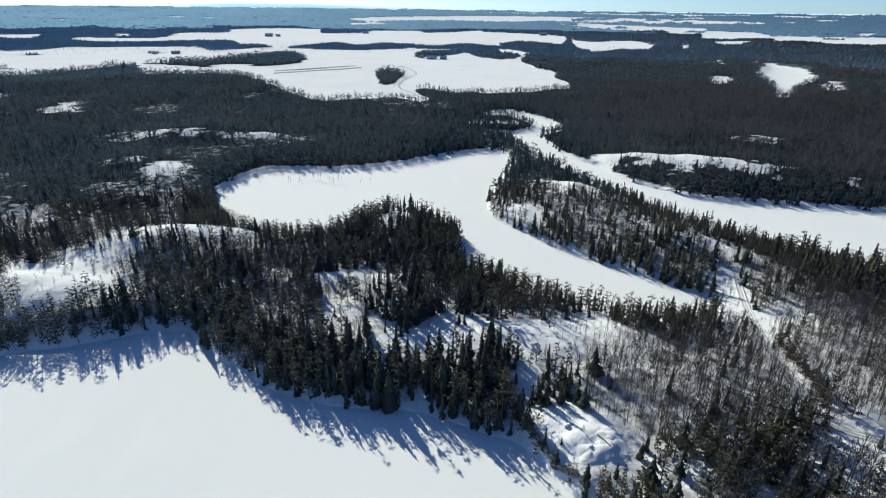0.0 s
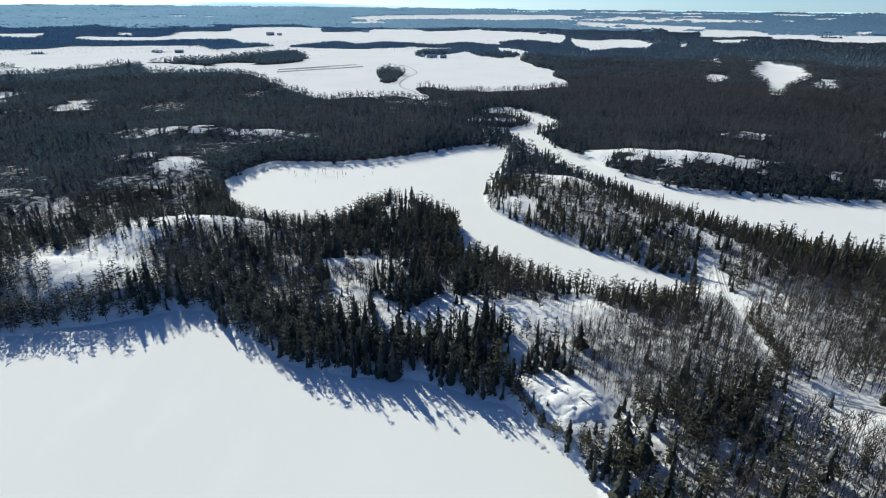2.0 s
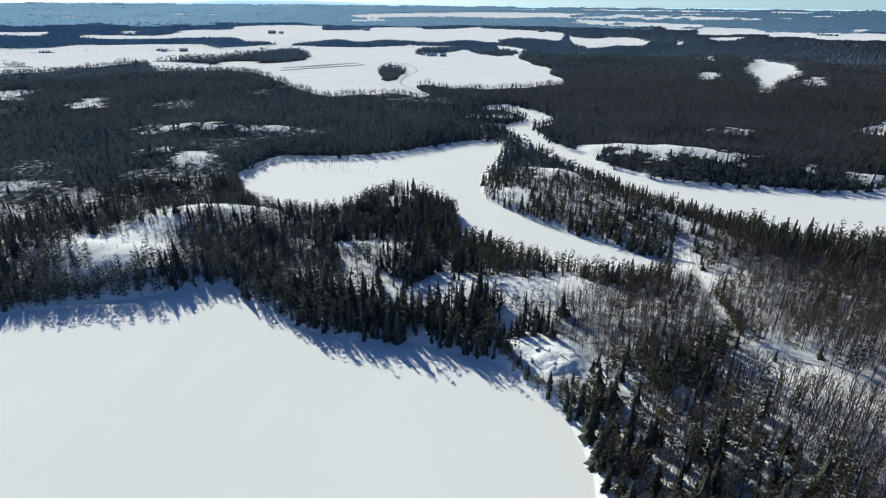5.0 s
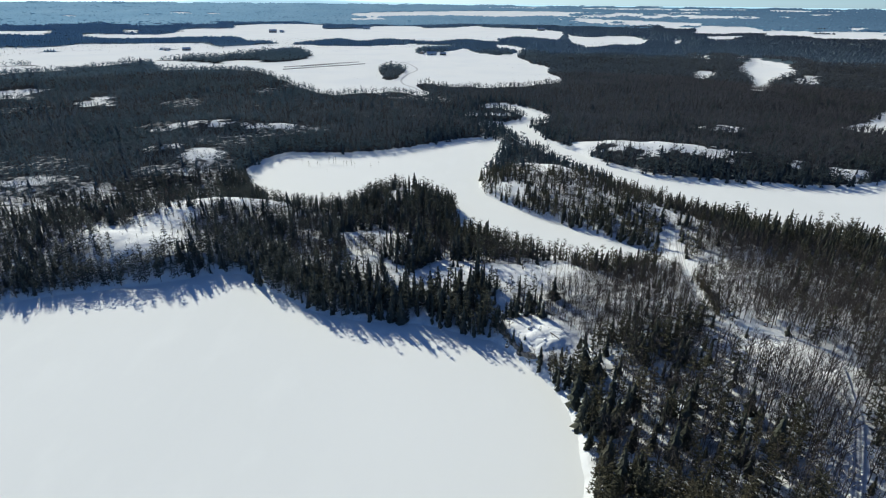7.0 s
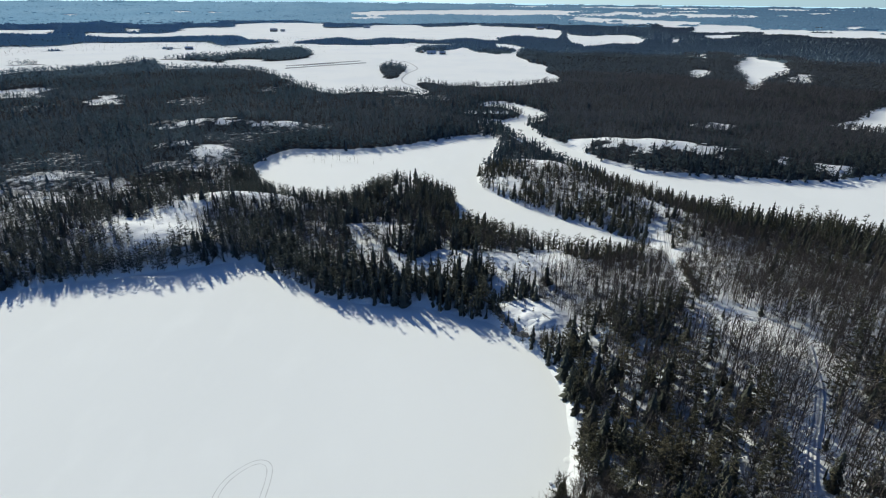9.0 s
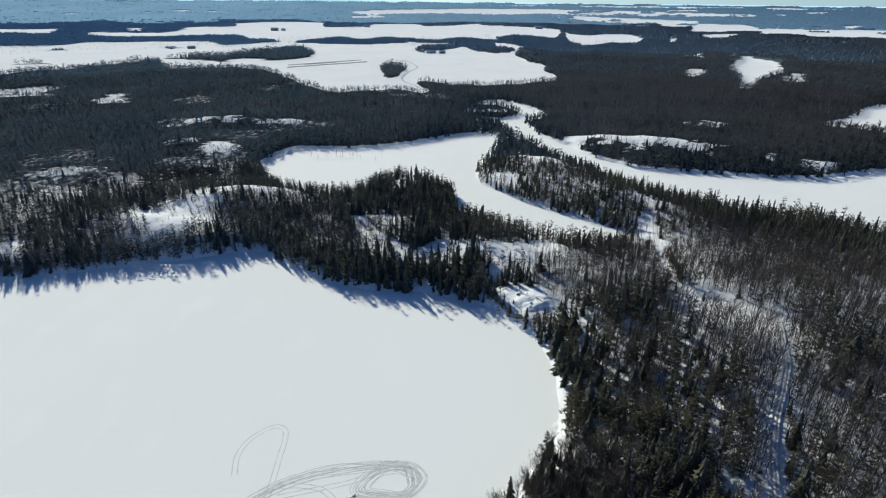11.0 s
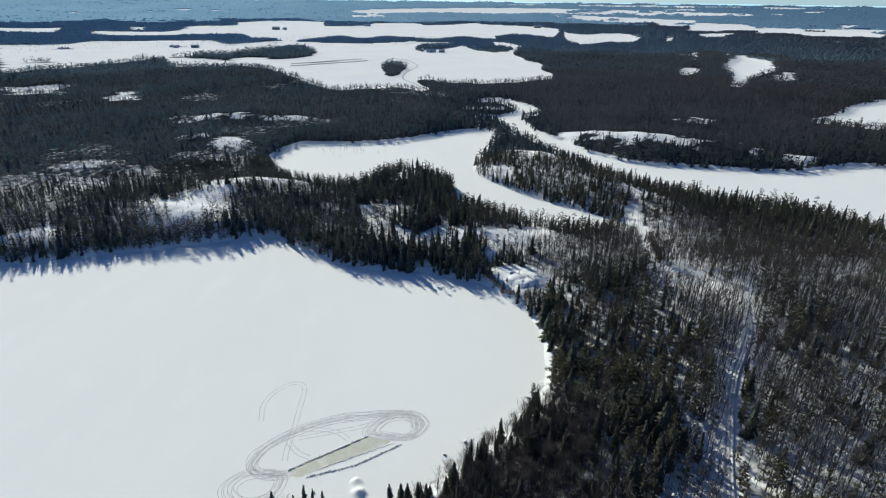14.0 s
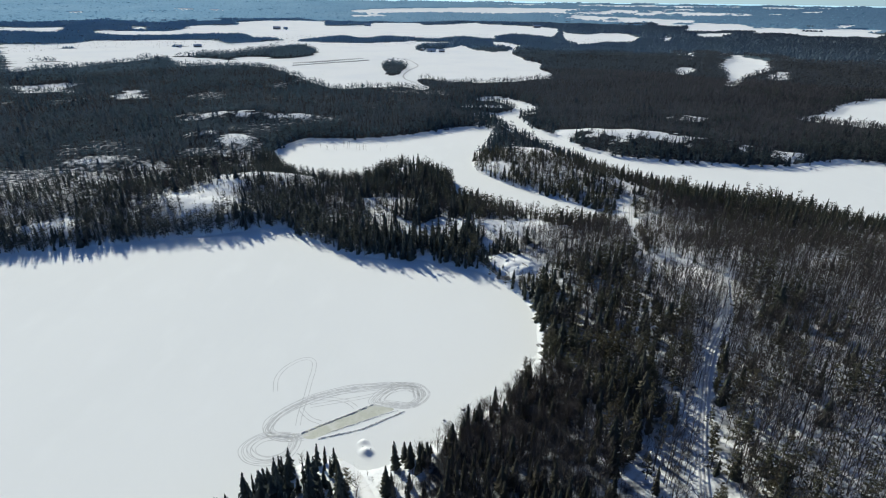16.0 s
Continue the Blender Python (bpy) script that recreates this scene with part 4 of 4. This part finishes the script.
for dx, dy, r in ((1.1, 0.9, 0.28), (-1.6, 1.2, 0.22)):
    v, f = blob(R2, (r, r * 0.8, r * 0.7), 1, 0.4)
    part("clod", v + (dx, dy, 0.95 - 0.1 * abs(dy) ** 2), f, CLOD, mound, "dirty lump")
tagged(mound, "big ploughed heap of clean snow at the landing", "snow heap")

# cleared skating ice with clods thrown up along its sides
ICE_EDGE = [(-43.0, 4.6), (-33.0, 11.4), (-22.0, 18.2), (-18.0, 17.6), (-14.5, 16.0), (-23.0, 11.2), (-33.5, 5.0), (-39.5, 1.8)]
line = rounded(ICE_EDGE, True, 4)
bm = bmesh.new()
bm.faces.new([bm.verts.new((*q, 0.012)) for q in line][::-1])
bmesh.ops.triangulate(bm, faces=bm.faces[:])
bmesh.ops.recalc_face_normals(bm, faces=bm.faces[:])
me = bpy.data.meshes.new("skating_ice")
bm.to_mesh(me)
bm.free()
me.materials.append(ICE)
tagged(new("skating_ice", me), "scraped greenish-yellow lake ice cleared for skating", "ice rink", kind="structure")
for a, b, n in (((-43.0, 4.3), (-21.9, 18.4), 84), ((-37.2, 1.9), (-24.0, 6.4), 44), ((-24.0, 6.4), (-11.2, 15.0), 52), ((-34.9, 4.6), (-13.6, 15.6), 60)):
    for u in np.linspace(0, 1, n):
        r = R2.uniform(0.16, 0.46) * (0.5 if n == 60 else 0.75)
        v, f = blob(R2, (r * 1.2, r, r * 0.9), 1, 0.4)
        thing("snow_clod", v, f, CLOD, (a[0] + (b[0] - a[0]) * u + R2.normal(0, 0.16), a[1] + (b[1] - a[1]) * u + R2.normal(0, 0.16), 0.05), R2.uniform(0, 360),
              "icy grey clod scraped off the rink", "snow clod", "clods along the rink")


def wheel_track(points, gauge=1.5, closed=False):
    """Two pressed lines in the snow that run side by side."""
    line = rounded(points, closed, 10)
    if closed:
        line = np.vstack([line, line[:1]])
    ob = new("wheel_track")
    d = np.gradient(line, axis=0)
    nrm = np.stack([d[:, 1], -d[:, 0]], 1) / (np.linalg.norm(d, axis=1)[:, None] + 1e-9)
    for side in (-0.5, 0.5):
        v, f = ribbon(line + nrm * gauge * side, 0.13, 0.008, False, (-1, -0.4, 0.4, 1), (0, 0.012, 0.012, 0))
        part("rut", v, f, TRACK, ob)
    return tagged(ob, "looping wheel track pressed into lake snow", "wheel track", "wheel tracks round the rink")


def jittered(points, amount):
    shift = R2.normal(0, amount, 2)
    return [(px + shift[0] + R2.normal(0, amount * 0.45), py + shift[1] + R2.normal(0, amount * 0.45)) for px, py in points]


TRACK = material("track_snow", (0.54, 0.555, 0.57), 0.8, vary=[(0.5, (0.68, 0.695, 0.71), 0.45, 0.65)])
wheel_track([(-57, 25), (-58.5, 32), (-57.5, 38), (-54, 43), (-50.5, 45), (-47.5, 43.5), (-46.3, 39), (-46, 31), (-45.6, 22), (-45.5, 13), (-45, 8)])
for n in range(6):
    wheel_track(jittered([(-6, 22), (-8, 27.5), (-13, 29), (-19, 28.5), (-28, 27), (-36, 24.5), (-44, 20.5), (-50.5, 15), (-54, 9), (-53.5, 4), (-48, 2), (-42, 3)], 0.75))
for n in range(6):
    grow = 0.72 + 0.09 * n
    wheel_track(jittered([(-11.5 + grow * dx, 22.8 + grow * dy) for dx, dy in ((7.5, 1.0), (4.5, 5.2), (-1.0, 6.2), (-6.0, 3.6), (-9.5, -2.5), (-4.5, -4.5), (3.5, -4.5))], 0.4), closed=True)
for n in range(4):
    grow = 0.7 + 0.12 * n
    wheel_track(jittered([(-50.5 + grow * dx, -2.0 + grow * dy) for dx, dy in ((7, 4.0), (1, 6.0), (-5.5, 4.5), (-8.5, -0.5), (-5.5, -5.0), (0.5, -6.2), (6, -3.0))], 0.35), closed=True)
wheel_track([(-44, 21), (-38, 21.5), (-32, 20.5), (-29, 18.5), (-27.5, 17)])
wheel_track([(-46, 16), (-42, 11.5), (-38, 9.5)])
wheel_track([(-16, 27), (-24, 23), (-34, 20), (-43, 17.5)])

# dead saplings standing out of the far lake's ice, and fallen trunks
for px, py, h in ((-110, 372, 4), (-104, 366, 5.5), (-102.5, 365, 4), (-97, 367, 4.5), (-94.5, 364, 3.5), (-90, 376, 6), (-86, 374, 5.5), (-84, 373, 6.5), (-77, 369, 5),
                  (-74, 366, 5.5), (-70.5, 367, 6), (-68, 365, 5), (-55, 362, 4), (-50, 372, 3.5), (-126, 372, 4), (-86.5, 352, 2.5)):
    ob = new("dead_sapling")
    ob.matrix_basis = Matrix.LocRotScale((px, py, 0), Euler((R2.normal(0, 0.06), R2.normal(0, 0.06), R2.uniform(0, 6.28))), (h, h, h))
    part("stem", *trunk_shape(4, 0.016, 0.006, 1.0, 0.015), BARK, ob)
    part("twigs", *bare_shape(R2, 5, 2, 2.2, 0.35), TWIG_1, ob)
    tagged(ob, "thin dead sapling standing in the lake ice", "dead tree", "dead saplings in the ice")
for px, py, turn, length in ((83, 136, -40, 9), (60, 120, 70, 7), (94, 96, -25, 8), (70, 84, 50, 7), (128, 60, 10, 8), (41, 117, -60, 5), (105, 28, -50, 8), (58, 40, 20, 6), (120, 20, 60, 7)):
    v, f = trunk_shape(7, 0.17, 0.09, length, 0.12)
    v = v[:, [2, 1, 0]]
    x0, y0, z0 = set_down(px, py, 0.3)
    thing("fallen_log", v, f, BARK, (x0, y0, z0), turn, "fallen grey log lying half in snow", "log", "fallen logs", True)

# a hedge of young pines along the road
for u in np.linspace(0, 1, 16):
    px, py = 114.0 - 9.0 * u + R2.normal(0, 0.5), 164 - 40 * u + R2.normal(0, 0.5)
    ob = new("young_pine")
    h = R2.uniform(3.0, 5.5)
    ob.matrix_basis = Matrix.LocRotScale((*set_down(px, py, -0.1),), Euler((0, 0, R2.uniform(0, 6.28))), (h * 1.5, h * 1.5, h))
    part("trunk", *TRUNK, BARK, ob)
    part("crown", *pine_shape(R2, 16, 2, 6, 0.05, 0.09), PINE_1, ob)
    tagged(ob, "bushy young pine beside the forest road", "tree", "young pines by the road")


# ---- the farms ----
WALL = material("board_wall", (0.34, 0.30, 0.27), 0.8, vary=[(1.5, (0.22, 0.19, 0.17), 0.45, 0.65)])
PALE_WALL = material("pale_wall", (0.55, 0.56, 0.56), 0.7, vary=[(0.8, (0.45, 0.46, 0.47), 0.45, 0.65)])
TIN = material("tin_roof", (0.42, 0.46, 0.50), 0.45, vary=[(0.6, (0.60, 0.63, 0.66), 0.45, 0.6)], gloss=0.05)
DARK = material("dark_opening", (0.04, 0.04, 0.045), 0.5)
BALE = material("bale_wrap", (0.10, 0.105, 0.115), 0.6, vary=[(0.8, (0.20, 0.20, 0.20), 0.5, 0.7)])


def block(x0, x1, y0, y1, z0, z1):
    v = [(x, y, z) for z in (z0, z1) for x, y in ((x0, y0), (x1, y0), (x1, y1), (x0, y1))]
    return np.array(v, float), np.array([(0, 3, 2, 1), (4, 5, 6, 7), (0, 1, 5, 4), (1, 2, 6, 5), (2, 3, 7, 6), (3, 0, 4, 7)])


def farm_building(px, py, turn, long, deep, high, wall, label):
    ob = new("farm_building")
    ob.matrix_basis = pose(*set_down(px, py, -0.2), 0, 0, turn)
    a, b = long / 2, deep / 2
    part("wall", *block(-a, a, -b, b, 0, high), wall, ob)
    rise, over = deep * 0.32, 0.5
    v = np.array([(x, y, z) for x in (-a - over, a + over) for y, z in ((-b - over, high - 0.2), (0, high + rise), (b + over, high - 0.2), (b + over, high), (0, high + rise + 0.25), (-b - over, high))], float)
    f = np.array([(0, 1, 7, 6), (1, 2, 8, 7), (2, 3, 9, 8), (3, 4, 10, 9), (4, 5, 11, 10), (5, 0, 6, 11)])
    part("roof", v, f, TIN, ob, "snow-dusted tin roof")
    part("gable", np.array([(x, y, z) for x in (-a + 0.01, a - 0.01) for y, z in ((-b, high), (b, high), (0, high + rise))]), np.array([(0, 1, 2), (3, 4, 5)]), wall, ob)
    part("door", *block(-1.6, 1.6, -b - 0.06, -b + 0.05, 0.1, min(3.2, high - 0.3)), DARK, ob, "dark open doorway")
    for wx in (-a * 0.6, a * 0.6):
        part("window", *block(wx - 0.7, wx + 0.7, -b - 0.05, -b + 0.05, 1.2, 2.4), DARK, ob)
    return tagged(ob, label, "building", "farm buildings")


for px, py, turn, long, deep, high, wall in (
        (-30, 1292, 10, 22, 10, 4.5, PALE_WALL), (-52, 1318, 80, 12, 8, 4.0, WALL), (-4, 1286, 0, 14, 9, 4.0, WALL), (-611, 1350, 20, 18, 9, 4.0, WALL),
        (-652, 1336, -10, 10, 8, 3.5, PALE_WALL), (-631, 2153, 5, 26, 12, 7.0, WALL), (-600, 2160, 40, 14, 10, 5.0, PALE_WALL), (-330, 2484, 0, 28, 12, 7.0, PALE_WALL), (403, 2498, 15, 30, 14, 7.0, WALL)):
    farm_building(px, py, turn, long, deep, high, wall, "small grey farm building on a snowy field")
for (ax, ay), (bx, by), n in (((-282, 970), (-155, 1075), 44), ((-290, 1008), (-171, 1107), 34), ((-262, 1022), (-215, 1060), 12)):
    for u in np.linspace(0, 1, n):
        v, f = trunk_shape(8, 0.75, 0.75, 1.4)
        v = v[:, [2, 1, 0]] * (1.6, 1.0, 1.0) + (0, 0, 0.75)
        thing("hay_bale", v, f, BALE, set_down(ax + (bx - ax) * u, ay + (by - ay) * u), math.degrees(math.atan2(by - ay, bx - ax)) + R2.normal(0, 4),
              "dark wrapped hay bale in a long row", "hay bale", "bales in rows", True)
# the worn track that curves round the copse
fine = rounded([(-27, 712), (-40, 760), (-60, 800), (-66, 850), (-60, 920), (-48, 985), (-62, 1060), (-84, 1130)], False, 10)
v, f = ribbon(fine, 1.5, 0.3, True, (-1, -0.3, 0.3, 1), (0, 0.1, 0.1, 0))
tagged(new("farm_track", mesh_of("farm_track", v, f, [RUT_SNOW], None, True)), "grey worn track across the snowy field", "track", kind="structure")
